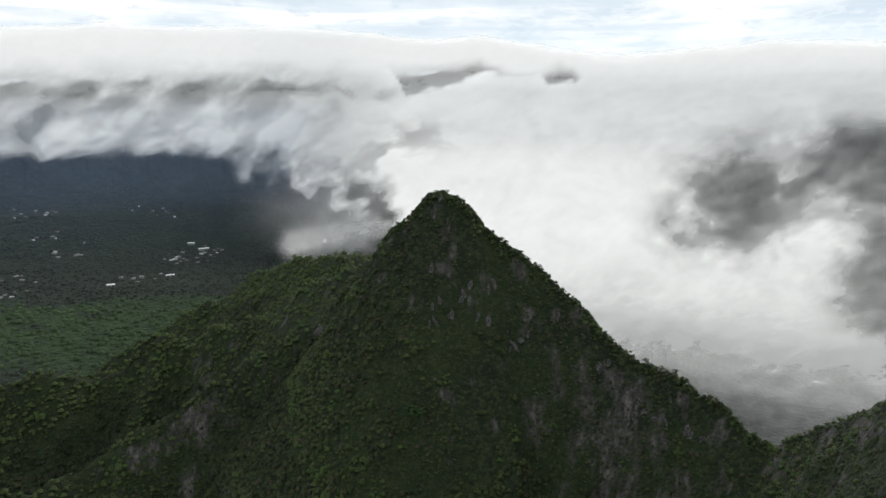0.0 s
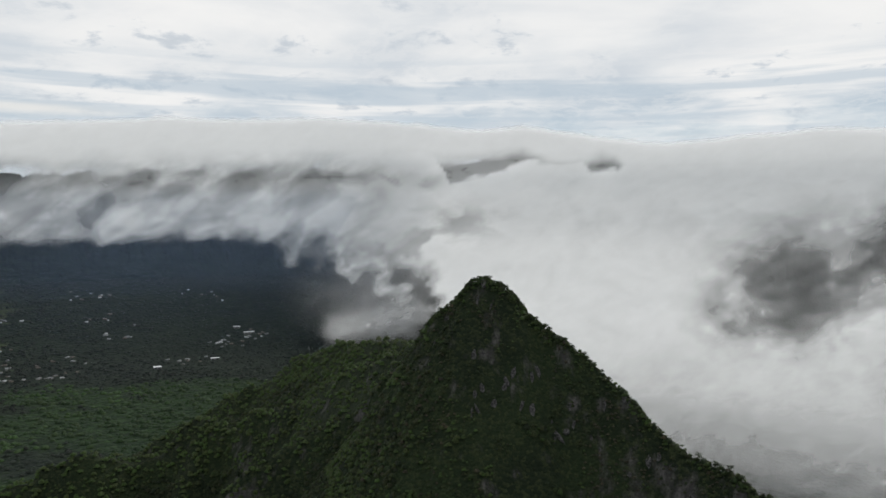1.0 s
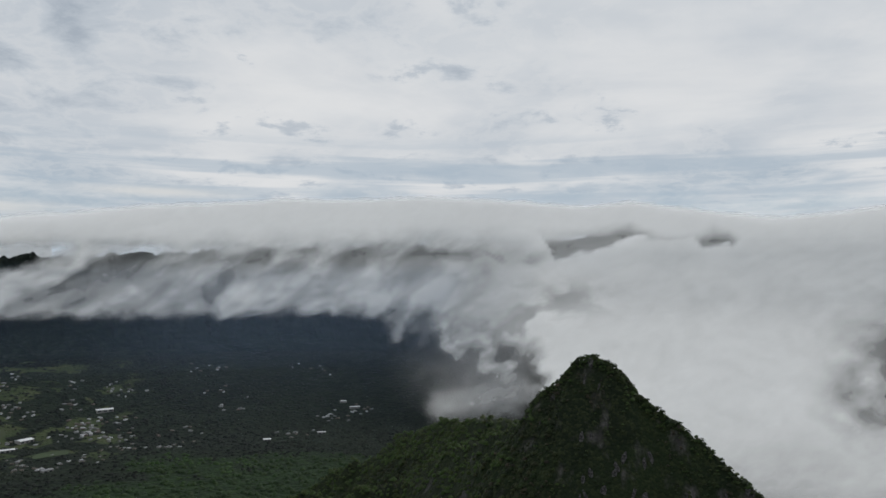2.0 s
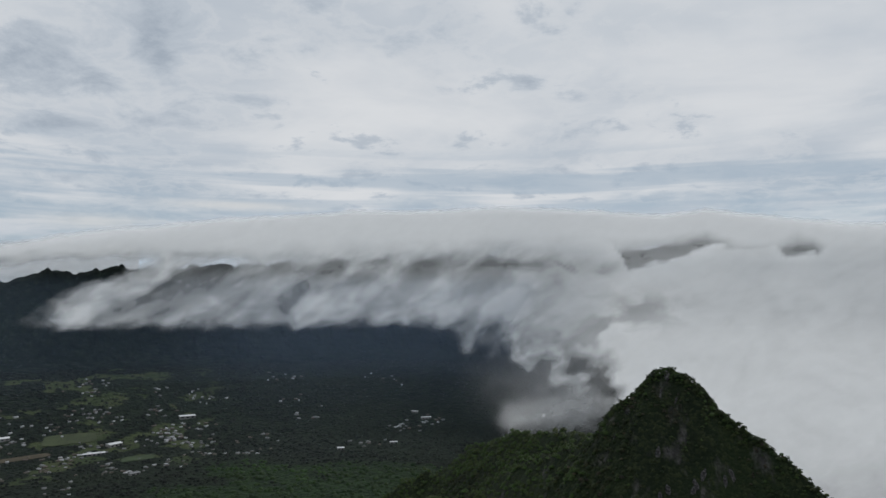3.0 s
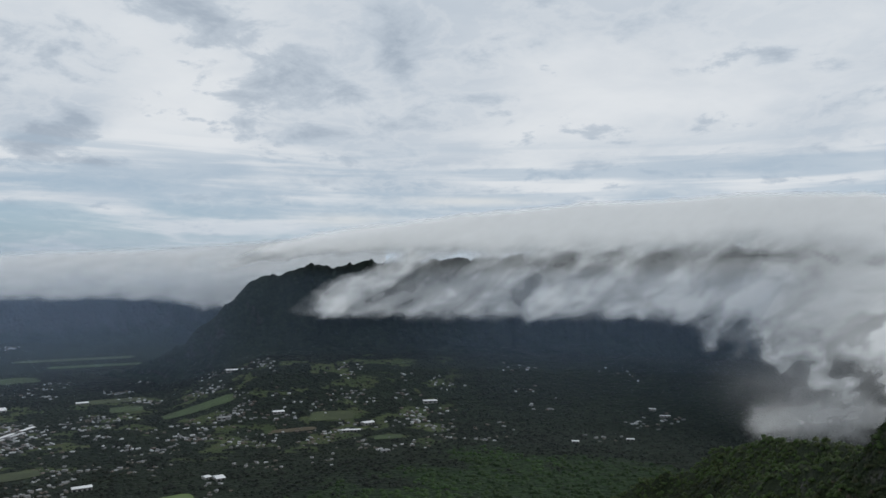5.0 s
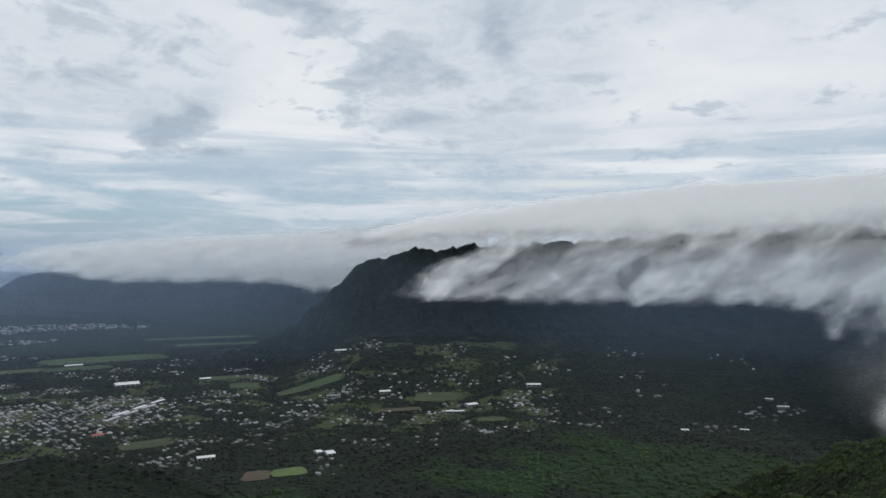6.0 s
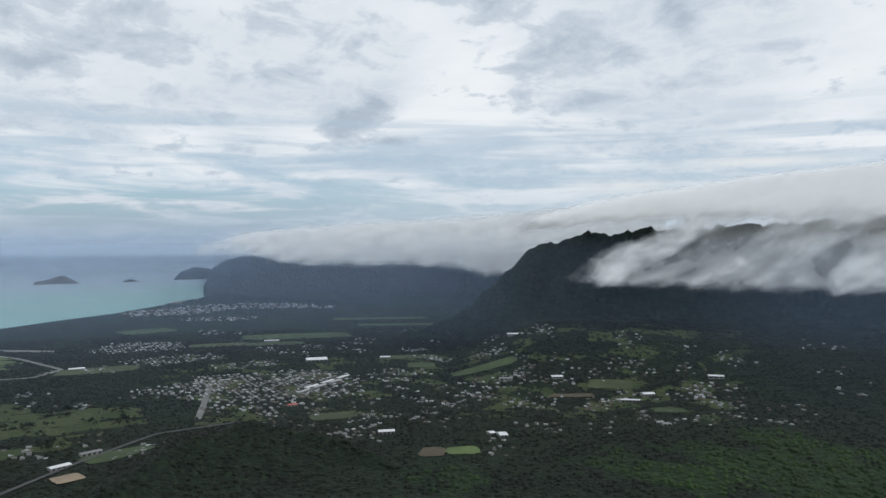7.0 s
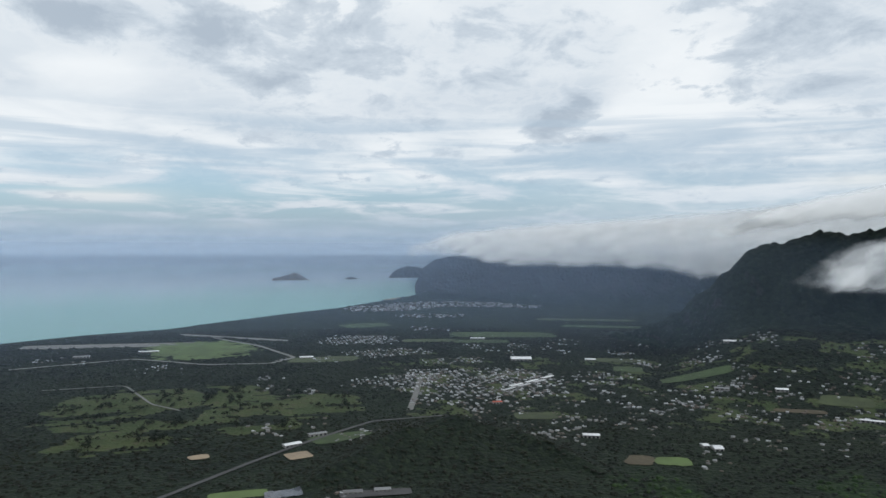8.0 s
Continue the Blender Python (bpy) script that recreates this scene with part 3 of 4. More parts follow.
    lanes = lanes + 0.75 * blob(la, le, -11.8, 1.9, 5.0, 1.0) + 0.65 * blob(la, le, -4.5, 1.8, 3.0, 1.0) + 0.45 * rift(la, le, -36.5, -0.8, -39, -2.4, 0.6)
    body = body * (1 - np.clip(lanes * (0.45 + 0.8 * smooth(0.36, 0.6, torn)), 0, 0.90)) * smooth(0.9, -0.3, e - shelf)
    hollow = 0.40 * blob(az, e, -1.5, -1.6, 6.0, 2.2) + 0.55 * blob(az, e, -4.5, -4.8, 3.0, 1.8)
    body = body * (1 - np.clip(hollow * smooth(0.36, 0.70, torn) * 1.9, 0, 0.8))
    tongue = 0.6 * rift(az + wa * 0.3, e + we * 0.3, -11.8, -10.6, -2.0, -8.4, 1.2) * smooth(0.30, 0.62, torn)
    hole = 1.25 * blob(az + wa * 0.4, e + we * 0.4, 24.4, -6.2, 4.2, 3.7) + 1.15 * blob(az + wa * 0.4, e + we * 0.4, 32.0, -3.4, 3.8, 2.9)
    hole = hole + 1.2 * blob(az + wa * 0.3, e, 33.8, -10.5, 2.6, 4.2) + 0.6 * blob(az, e, 20.4, -9.0, 2.4, 2.0)
    body = body * np.exp(-np.clip(hole, 0, 1.15) * (3.3 + 4.5 * (0.55 - torn) + 3.0 * fine)) * np.exp(-0.105 * np.clip(-9.0 - e, 0, 99) ** 1.3)
    slab = slab * (1 - 0.35 * np.clip(hole, 0, 1))
    veil = 0.35 * blob(az, e, -7, -7.2, 4.5, 2.6) + 0.75 * smooth(-9, -1, az) * smooth(-2, 1, e) + 0.18 * np.clip(hole, 0, 1) + 0.5 * smooth(-0.4, 1.4, e - low + fine) * smooth(0.3, -0.5, e - (-2.4 + (az + 46.5) * 0.50) + fine * 2.0) * (1 - saddle) * (1 - 0.8 * np.clip(lanes, 0, 1))
    return np.minimum(slab + body + tongue + veil, 5.0) * over


def drape(name, parent, A, E, R, d, mat):
    keep = np.maximum.reduce([d[:-1, :-1], d[1:, :-1], d[:-1, 1:], d[1:, 1:]]) > 0.003
    v, f, dd, au, av = trimmed(spot(A, R, H + R * np.tan(np.radians(E))).reshape(-1, 3), sheet_faces(*A.shape, keep=keep), d.ravel(), (A + 0 * E).ravel(), (E + 0 * A).ravel())
    ob = new(name, shaded(mesh_of(name, v, f, mat, vapour=dd, along=au, rise=av)))
    ob.parent = parent


def eased(e, at, values):
    """Interpolation with its corners rounded off."""
    return np.mean([np.interp(e + d, at, values) for d in np.linspace(-1.1, 1.1, 11)], 0)


def cloud_layers():
    az, e = np.arange(-60, 46, 0.25), np.concatenate([np.arange(-27, -3.6, 0.2), np.arange(-3.6, 7.2, 0.09)])
    A, E = np.meshgrid(az, e)
    bank = tagged(new("cloud_bank"), "thick white cloud bank pouring over the mountain ridge", "cloud")
    over_ridge = eased(E, [-4, -2.9, -1.5, 0.5, 2.0, 3.0, 4.0, 5.0, 6.0, 7.2], [3240, 3250, 3310, 3430, 3470, 3490, 3580, 3860, 4400, 5400])
    in_saddle = eased(E, [-27, -20, -15, -11, -8, -5, -3, 1.5, 3.0, 4.0, 5, 7.2], [680, 760, 950, 1350, 1750, 2150, 2450, 2760, 2840, 2980, 3300, 4600])
    w = smooth(-15, -3, A)
    form = over_ridge * (1 - w) + in_saddle * w
    form = np.minimum(form, 275 / np.tan(np.radians(np.maximum(-E, 2.0))) * (1 - w) + form * w)
    puff = fbm((A - 0.8 * E) * 0.34, E * 0.42, 0.0, 3, 31) - 0.5
    share = (0.22, 0.33, 0.45)
    for k, part_of in enumerate(share):
        q = k / (len(share) - 1)
        stir = (fbm(A * 0.5, E * 0.6, 3.0 + q * 1.5, 3, 32) - 0.5) * smooth(5.2, 3.5, E) * (1 - 0.6 * w)
        R = form * (1 + 0.05 * (q - 0.5)) - puff * (150 - 115 * w) * smooth(4.5, 2.2, E) * smooth(-12, -7, E)
        d = bank_depth(A + stir * 0.8, E + stir * 0.5) * part_of
        drape("vapour_layer", bank, A, E, R, d, CLOUD)
    az, e = np.arange(-79, -40, 0.2), np.arange(-3.2, 4.4, 0.1)
    A, E = np.meshgrid(az, e)
    cape = tagged(new("cape_cloud"), "flat grey-white cloud resting on the headland", "cloud")
    for k in range(3):
        q = k / 2
        puff = fbm((A - 0.5 * E) * 0.6, E * 1.2, q * 0.6, 5, 51) - 0.5
        top = np.interp(A, [-79, -75, -73.6, -69, -64.5, -55.9, -48, -42], [-0.1, 0.8, 1.3, 1.75, 2.1, 2.55, 3.3, 3.8])
        low = np.interp(A, [-79, -75.4, -72.9, -68, -60, -56, -54.3, -53, -50, -40], [0.0, -0.5, -0.45, -1.15, -1.25, -1.5, -2.1, -1.9, -1.6, -1.6])
        d = 2.6 * smooth(-0.30, 0.55, E - low + puff * 0.9) * smooth(0.25, -0.55, E - top + puff * 0.35) * smooth(-78, -72, A + puff * 4)
        drape("vapour_layer", cape, A, E, 6000 + 200 * q + 500 * smooth(-0.5, 3.5, E), d / 3 * np.exp(puff * 1.5), CLOUD)
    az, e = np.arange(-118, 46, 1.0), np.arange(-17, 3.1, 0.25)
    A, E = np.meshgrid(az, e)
    # distance haze added as tinted see-through sheets: pales far land, blends the horizon
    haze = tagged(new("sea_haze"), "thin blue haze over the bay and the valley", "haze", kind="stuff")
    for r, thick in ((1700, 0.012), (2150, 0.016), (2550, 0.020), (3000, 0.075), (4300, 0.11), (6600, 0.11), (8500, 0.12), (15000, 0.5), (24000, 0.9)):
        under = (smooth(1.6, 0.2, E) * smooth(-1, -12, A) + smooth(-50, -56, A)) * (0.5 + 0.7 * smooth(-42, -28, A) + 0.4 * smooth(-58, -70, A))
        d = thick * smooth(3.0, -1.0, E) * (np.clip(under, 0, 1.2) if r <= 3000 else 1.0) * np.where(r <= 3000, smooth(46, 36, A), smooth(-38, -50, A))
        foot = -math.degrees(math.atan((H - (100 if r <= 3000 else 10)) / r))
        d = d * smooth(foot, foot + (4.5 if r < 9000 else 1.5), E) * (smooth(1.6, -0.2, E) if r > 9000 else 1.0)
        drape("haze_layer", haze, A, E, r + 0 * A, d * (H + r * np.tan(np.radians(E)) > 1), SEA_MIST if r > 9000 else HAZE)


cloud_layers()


# ---- clearings: fields, lots and roads on the valley floor ----
def drop(az, e, z=30.0):
    """Range at which a line of sight going e degrees down meets the ground."""
    for _ in range(4):
        r = (H - z) / math.tan(radians(-e))
        z = float(land(np.array([az]), np.array([r]))[0][0])
    return (H - z) / math.tan(radians(-e))


CLEAR = []      # (x, y, half length, half width, heading) where no trees grow


def oriented(x, y, spec):
    cx, cy, a, b, h = spec
    c, s = math.cos(h), math.sin(h)
    return ((x - cx) * c + (y - cy) * s) / a, (-(x - cx) * s + (y - cy) * c) / b


def field(name, az, e, length, width, heading, mat, label, round_=0.35, seed=0, lift=1.6):
    """A patch of open land draped on the ground; heading in degrees from across the view."""
    r = drop(az, e)
    cx, cy = r * math.sin(radians(az)), r * math.cos(radians(az))
    h = radians(heading - az)
    CLEAR.append((cx, cy, length / 2 + 6, width / 2 + 6, h))
    u = np.linspace(-1.1, 1.1, 49)
    U, W = np.meshgrid(u, u)
    lx, ly = U * length / 2, W * width / 2
    X, Y = cx + lx * math.cos(h) - ly * math.sin(h), cy + lx * math.sin(h) + ly * math.cos(h)
    A, R = np.degrees(np.arctan2(X, Y)), np.hypot(X, Y)
    k = 2 + 6 * (1 - round_)
    inside = 1 - (np.abs(U) ** k + np.abs(W) ** k) + (fbm(X / 42, Y / 42, seed * 1.0, 5, 7) - 0.5) * 2.6 * round_
    me = mesh_of(name, *trimmed(spot(A, R, land(A, R)[0] + lift).reshape(-1, 3), sheet_faces(49, 49, keep=inside[:-1, :-1] > 0.05)), mat)
    return tagged(new(name, shaded(me)), label, name.replace("_", " "), kind="structure")


def road(name, way, width, mat, label):
    """A ribbon along azimuth and elevation nodes."""
    a = np.array([(az, drop(az, e)) for az, e in way], float)
    p = np.stack([a[:, 1] * np.sin(np.radians(a[:, 0])), a[:, 1] * np.cos(np.radians(a[:, 0]))], -1)
    t = np.linspace(0, len(p) - 1, 30 * (len(p) - 1) + 1)
    x, y = [np.interp(t, np.arange(len(p)), p[:, k]) for k in (0, 1)]
    for _ in range(10):
        x[1:-1], y[1:-1] = (x[:-2] + x[2:] + 2 * x[1:-1]) / 4, (y[:-2] + y[2:] + 2 * y[1:-1]) / 4
    dx, dy = np.gradient(x), np.gradient(y)
    n = np.hypot(dx, dy)
    X = np.stack([x - dy / n * width / 2, x + dy / n * width / 2])
    Y = np.stack([y + dx / n * width / 2, y - dx / n * width / 2])
    A, R = np.degrees(np.arctan2(X, Y)), np.hypot(X, Y)
    for i in range(0, len(x) - 8, 8):
        m = i + 4
        CLEAR.append((x[m], y[m], np.hypot(x[i + 8] - x[i], y[i + 8] - y[i]) / 2 + 3, width * 0.5 + 7, math.atan2(dy[m], dx[m])))
    me = mesh_of(name, spot(A, R, land(A, R)[0] + 2.2).reshape(-1, 3), sheet_faces(2, len(x))[:, ::-1], mat)
    return tagged(new(name, me), label, "road", kind="structure")


field("meadow", -93.3, -7.75, 500, 640, 12, MEADOW, "broad bright green meadow among dark woods", 0.9, 1)
field("runway", -99.5, -7.15, 900, 150, -14, CONCRETE, "old grey concrete airfield strip", 0.1, 2)
field("runway", -91.0, -6.9, 760, 60, -38, CONCRETE, "old grey concrete airfield strip", 0.1, 3)
field("dirt_lot", -85.9, -16.1, 62, 58, 20, SOIL, "tan bare riding arena beside a white barn", 0.2, 8, 2.4)
field("dirt_lot", -93.5, -15.7, 50, 40, 10, SOIL, "tan bare soil clearing in the trees", 0.7, 9, 2.4)
field("grass_field", -82.6, -14.9, 170, 90, 15, GRASS, "green paddock beside the highway", 0.6, 10)
field("grass_field", -84.0, -8.8, 330, 150, 5, GOLF, "pale grass field beside a housing estate", 0.6, 11)
field("grass_field", -80.6, -6.15, 330, 240, 20, GRASS, "green field among houses near the shore", 0.6, 12)
field("grass_field", -69.5, -6.9, 620, 260, 4, GRASS, "green farm field in the valley", 0.5, 13)
field("grass_field", -71.2, -7.45, 300, 130, 3, GRASS, "green farm field in the valley", 0.5, 14)
field("grass_field", -75.4, -7.4, 300, 130, 4, GOLF, "pale green farm field in the valley", 0.5, 15)
field("grass_field", -59.6, -9.35, 120, 130, 0, GRASS, "bright green sports field", 0.2, 16)
field("grass_field", -60.5, -8.7, 260, 110, 4, GOLF, "dull green pasture among houses", 0.5, 17)
field("grass_field", -56.2, -16.0, 80, 75, 10, MEADOW, "bright yellow-green clearing at the forest edge", 0.75, 18)
field("dirt_lot", -58.6, -16.1, 70, 80, 0, EARTH, "brown earthy clearing at the forest edge", 0.85, 19)
field("grass_field", -44.5, -10.9, 150, 90, 0, GOLF, "pale green pasture among houses", 0.5, 20)
field("dirt_lot", -47.5, -11.6, 150, 40, 4, EARTH, "brown tilled farm land", 0.6, 21)
field("grass_field", -54.5, -9.8, 260, 90, 5, GRASS, "green paddock among houses", 0.5, 22)
field("grass_field", -66.8, -13.2, 130, 90, 10, GOLF, "green lawn among houses", 0.5, 23)
field("grass_field", -63.0, -5.6, 700, 150, 3, GOLF, "pale strip of farm land near the cliffs", 0.4, 24)
field("grass_field", -61.5, -6.1, 560, 130, 3, GRASS, "green strip of farm land near the cliffs", 0.4, 25)
field("grass_field", -40.0, -12.3, 90, 70, 0, GRASS, "small green lawn in the woods", 0.5, 26)
field("parking_lot", -79.8, -19.1, 150, 40, 6, ASPHALT, "grey parking lot between low buildings", 0.2, 27, 2.4)
field("grass_field", -90.6, -18.6, 120, 46, 0, MEADOW, "green lawn beside a grey pond", 0.3, 28)
POND = plain("pond_water", (0.035, 0.042, 0.055), 0.08, 0.2, 0.05)
field("pond", -87.1, -18.8, 78, 46, 6, POND, "small dark grey pond beside a lawn", 0.3, 34, 2.0)


def shore_strip():
    """The pale beach that follows the head of the bay."""
    az = np.linspace(-79.2, -75.8, 60)
    edge = coast_range(az)
    A, R = np.broadcast_arrays(az[None, :], edge[None, :] + np.array([-1.0, -0.35, 0.05])[:, None] * (70 + 520 * np.exp(-((az + 76.7) / 0.8) ** 2))[None, :])
    me = mesh_of("beach", spot(A, R, np.array([26.0, 16.0, 5.0])[:, None] + 0 * A).reshape(-1, 3), sheet_faces(*A.shape)[:, ::-1], SAND)
    tagged(new("beach", shaded(me)), "narrow white sand beach at the head of the bay", "beach", kind="structure")


shore_strip()
FOAM = plain("surf_foam", (0.75, 0.77, 0.78), 0.6, 0.2, 0.05)
field("surf", -80.7, -3.2, 300, 40, 12, FOAM, "white line of surf on the reef", 0.6, 31, 10.5)
field("surf", -79.6, -3.0, 260, 36, 25, FOAM, "white line of surf on the reef", 0.6, 32, 10.5)
field("surf", -81.6, -3.35, 160, 30, 8, FOAM, "white line of surf on the reef", 0.6, 33, 10.5)
road("road", [(-76.1, -10.3), (-76.5, -11.6), (-77.0, -12.9)], 20, CONCRETE, "pale straight road entering the town")
road("highway", [(-74.0, -13.3), (-80.0, -13.7), (-84.5, -14.9), (-89.7, -16.4), (-96.3, -18.3), (-104, -20)], 13, ASPHALT, "grey two-lane highway through the woods")
road("road", [(-106, -8.4), (-98, -8.2), (-93, -8.9), (-88, -9.0), (-86.2, -8.6), (-89, -7.6), (-93, -6.75)], 22, CONCRETE, "grey old airfield road round the meadow")
road("road", [(-104, -10.0), (-98.6, -10.1), (-96.8, -11.6), (-94.8, -12.2)], 9, CONCRETE, "narrow grey lane to the golf course")
road("road", [(-71.6, -10.9), (-69, -10.0), (-66.2, -9.9)], 10, CONCRETE, "pale street in the town")


# ---- plants ----
def leaf_tuft(rng, leaves, size, flat=0.75, core=True):
    """One crown: a lumpy dome with loose leaf blades all round. Unit radius; returns vertices and triangles."""
    v, f = [], []
    if core:
        ring = [(math.cos(t), math.sin(t)) for t in np.arange(8) * math.pi / 4]
        v = [np.array([0, 0, 1.0]) * rng.uniform(0.8, 1.1)]
        v += [np.array([x * 0.72, y * 0.72, 0.66]) * rng.uniform(0.72, 1.12) for x, y in ring[::2]]
        v += [np.array([x, y, -0.15]) * rng.uniform(0.75, 1.15) for x, y in ring]
        for i in range(4):
            j, a, b, c = (i + 1) % 4, 5 + 2 * i, 6 + 2 * i, 5 + (2 * i + 2) % 8
            f += [(0, 1 + i, 1 + j), (1 + i, a, b), (1 + i, b, 1 + j), (1 + j, b, c)]
    for _ in range(leaves):
        d = rng.normal(size=3)
        d[2] = abs(d[2]) * 1.1 - 0.25
        d /= np.linalg.norm(d)
        c = d * rng.uniform(0.72, 1.1)
        a = np.cross(d, rng.normal(size=3))
        a /= np.linalg.norm(a)
        b = np.cross(d, a) + d * rng.uniform(-0.7, 0.7)
        k = size * rng.uniform(0.5, 1.3)
        n = len(v)
        v += [c - a * k, c + b * k * 0.8 + d * 0.1, c + a * k, c - b * k * 0.8]
        f += [(n, n + 1, n + 2), (n, n + 2, n + 3)]
    v = np.array(v)
    v[:, 2] *= flat
    return v, np.array(f)


def scatter(name, place, radius, tint, kinds, mat, label, category, squash=None):
    """Many crowns joined into one mesh: place (n, 3), radius (n,)."""
    rng = np.random.default_rng(len(place))
    pick = rng.integers(0, len(kinds), len(place))
    V, F, T, base = [], [], [], 0
    for k, (tv, tf) in enumerate(kinds):
        sel = pick == k
        n = int(sel.sum())
        if not n:
            continue
        ang = rng.uniform(0, 6.283, n)
        c, s = np.cos(ang)[:, None], np.sin(ang)[:, None]
        w = np.stack([tv[None, :, 0] * c - tv[None, :, 1] * s, tv[None, :, 0] * s + tv[None, :, 1] * c, np.broadcast_to(tv[None, :, 2], (n, len(tv)))], -1)
        w = w * radius[sel][:, None, None] * np.stack([np.ones(n), np.ones(n), rng.uniform(0.75, 1.3, n)], -1)[:, None, :] + place[sel][:, None, :]
        V.append(w.reshape(-1, 3))
        F.append((tf[None] + (np.arange(n) * len(tv))[:, None, None]).reshape(-1, 3) + base)
        T.append(np.repeat(tint[sel], len(tv)))
        base += n * len(tv)
    me = mesh_of(name, np.concatenate(V), np.concatenate(F), mat, tint=np.concatenate(T))
    return tagged(new(name, me), label, category, kind="stuff")


def sown(rng, n, az0, az1, r0, r1):
    az = rng.uniform(az0, az1, n)
    r = np.sqrt(rng.uniform(r0 * r0, r1 * r1, n))
    return az, r


def open_ground(az, r):
    x, y = r * np.sin(np.radians(az)), r * np.cos(np.radians(az))
    out = np.zeros(len(x), bool)
    for spec in CLEAR:
        u, w = oriented(x, y, spec)
        out |= (np.abs(u) < 1) & (np.abs(w) < 1)
    return out


# ---- houses ----
TOWNS = [   # azimuth, elevation, half width and half depth in metres, heading, houses, row spacing
    (-71.8, -10.7, 350, 320, 18, 480, 23), (-77.6, -10.5, 190, 110, 10, 90, 24), (-68.0, -10.2, 150, 220, 18, 80, 26), (-75.6, -10.0, 120, 120, 10, 60, 26),
    (-81.0, -7.3, 250, 230, 8, 260, 26), (-78.6, -8.35, 230, 140, 10, 130, 26), (-73.5, -9.0, 170, 110, 12, 50, 30),
    (-78.6, -4.75, 430, 330, 35, 300, 30), (-73.6, -4.45, 600, 330, 10, 340, 30), (-69.0, -4.6, 300, 200, 5, 90, 34), (-75.5, -5.4, 300, 150, 5, 80, 34),
]
HAMLETS_BY_TOWN = [  # azimuth, elevation, spread in metres, houses
    (-74.0, -12.6, 130, 34), (-70.5, -12.3, 120, 22), (-66.0, -11.9, 130, 22), (-67.0, -13.6, 110, 18), (-62.6, -14.2, 90, 12), (-63.6, -9.9, 140, 22),
    (-61.0, -10.6, 140, 16), (-58.5, -8.3, 170, 18), (-55.5, -8.9, 150, 20), (-54.3, -11.0, 110, 26), (-52.0, -10.8, 110, 20), (-56.0, -12.2, 140, 22),
    (-50.0, -9.9, 150, 18), (-48.0, -11.0, 120, 20), (-46.0, -9.4, 140, 16), (-43.5, -10.4, 120, 18), (-42.6, -11.9, 110, 18), (-50.5, -12.4, 130, 20),
]
HAMLETS_BY_CLIFFS = [  # azimuth, elevation, spread in metres, houses
    (-47.0, -13.0, 130, 16), (-53.3, -14.0, 140, 14), (-40.5, -10.9, 110, 18), (-37.0, -10.3, 100, 22), (-35.3, -9.6, 80, 10), (-38.5, -12.5, 110, 12),
    (-34.0, -11.5, 120, 8), (-30.0, -9.3, 130, 6), (-27.5, -10.4, 150, 8), (-18.6, -10.6, 60, 12), (-24.0, -12.2, 60, 4), (-21.0, -9.2, 70, 4),
    (-31.5, -12.4, 110, 6), (-58.0, -7.2, 220, 18), (-65.5, -7.7, 220, 26), (-70.0, -8.1, 220, 22), (-76.0, -6.6, 220, 22), (-62.0, -8.0, 180, 14),
]
HAMLETS_OUTLYING = [  # azimuth, elevation, spread in metres, houses
    (-52.0, -7.9, 180, 10), (-45.5, -8.2, 150, 8), (-81.0, -14.2, 80, 10), (-85.6, -14.3, 90, 12), (-96.5, -8.6, 160, 10), (-102.0, -7.9, 160, 8),
    (-88.6, -10.2, 160, 8), (-85.0, -8.9, 90, 16), (-80.6, -19.2, 60, 6), (-83.5, -11.2, 160, 8), (-57.5, -13.6, 110, 8), (-60.5, -12.6, 140, 16),
    (-64.5, -12.8, 100, 10), (-45.0, -12.2, 120, 12), (-41.0, -9.4, 100, 8), (-49.0, -8.9, 140, 12), (-36.5, -11.6, 110, 8),
]


def roof_material(name, colour):
    return plain(name, colour, 0.6, 0.25, 0.4)


ROOFS = [roof_material("white_metal_roof", (0.40, 0.41, 0.42)), roof_material("grey_shingle_roof", (0.13, 0.13, 0.135)),
         roof_material("brown_shingle_roof", (0.10, 0.080, 0.068)), roof_material("pale_grey_roof", (0.21, 0.215, 0.22))]
WALLS = [plain("white_wall_paint", (0.24, 0.236, 0.225), 0.8, 0.15, 0.5), plain("tan_wall_paint", (0.17, 0.15, 0.125), 0.8, 0.15, 0.5)]
RED_ROOF = roof_material("red_roof", (0.42, 0.10, 0.06))
BARN_WHITE = roof_material("bright_white_roof", (0.70, 0.71, 0.72))
GLASS = plain("dark_window_glass", (0.03, 0.035, 0.04), 0.1, 0.1, 1.0)


def box(bm, x0, y0, z0, x1, y1, z1):
    v = [bm.verts.new(p) for p in ((x0, y0, z0), (x1, y0, z0), (x1, y1, z0), (x0, y1, z0), (x0, y0, z1), (x1, y0, z1), (x1, y1, z1), (x0, y1, z1))]
    for f in ((3, 2, 1, 0), (4, 5, 6, 7), (0, 1, 5, 4), (1, 2, 6, 5), (2, 3, 7, 6), (3, 0, 4, 7)):
        bm.faces.new([v[i] for i in f])


def part(name, bm, mat, parent, label=""):
    me = bpy.data.meshes.new(name)
    bmesh.ops.recalc_face_normals(bm, faces=bm.faces)
    bm.to_mesh(me)
    bm.free()
    me.materials.append(mat)
    ob = new(name, me)
    ob.parent = parent
    if label:
        tagged(ob, label)
    return ob


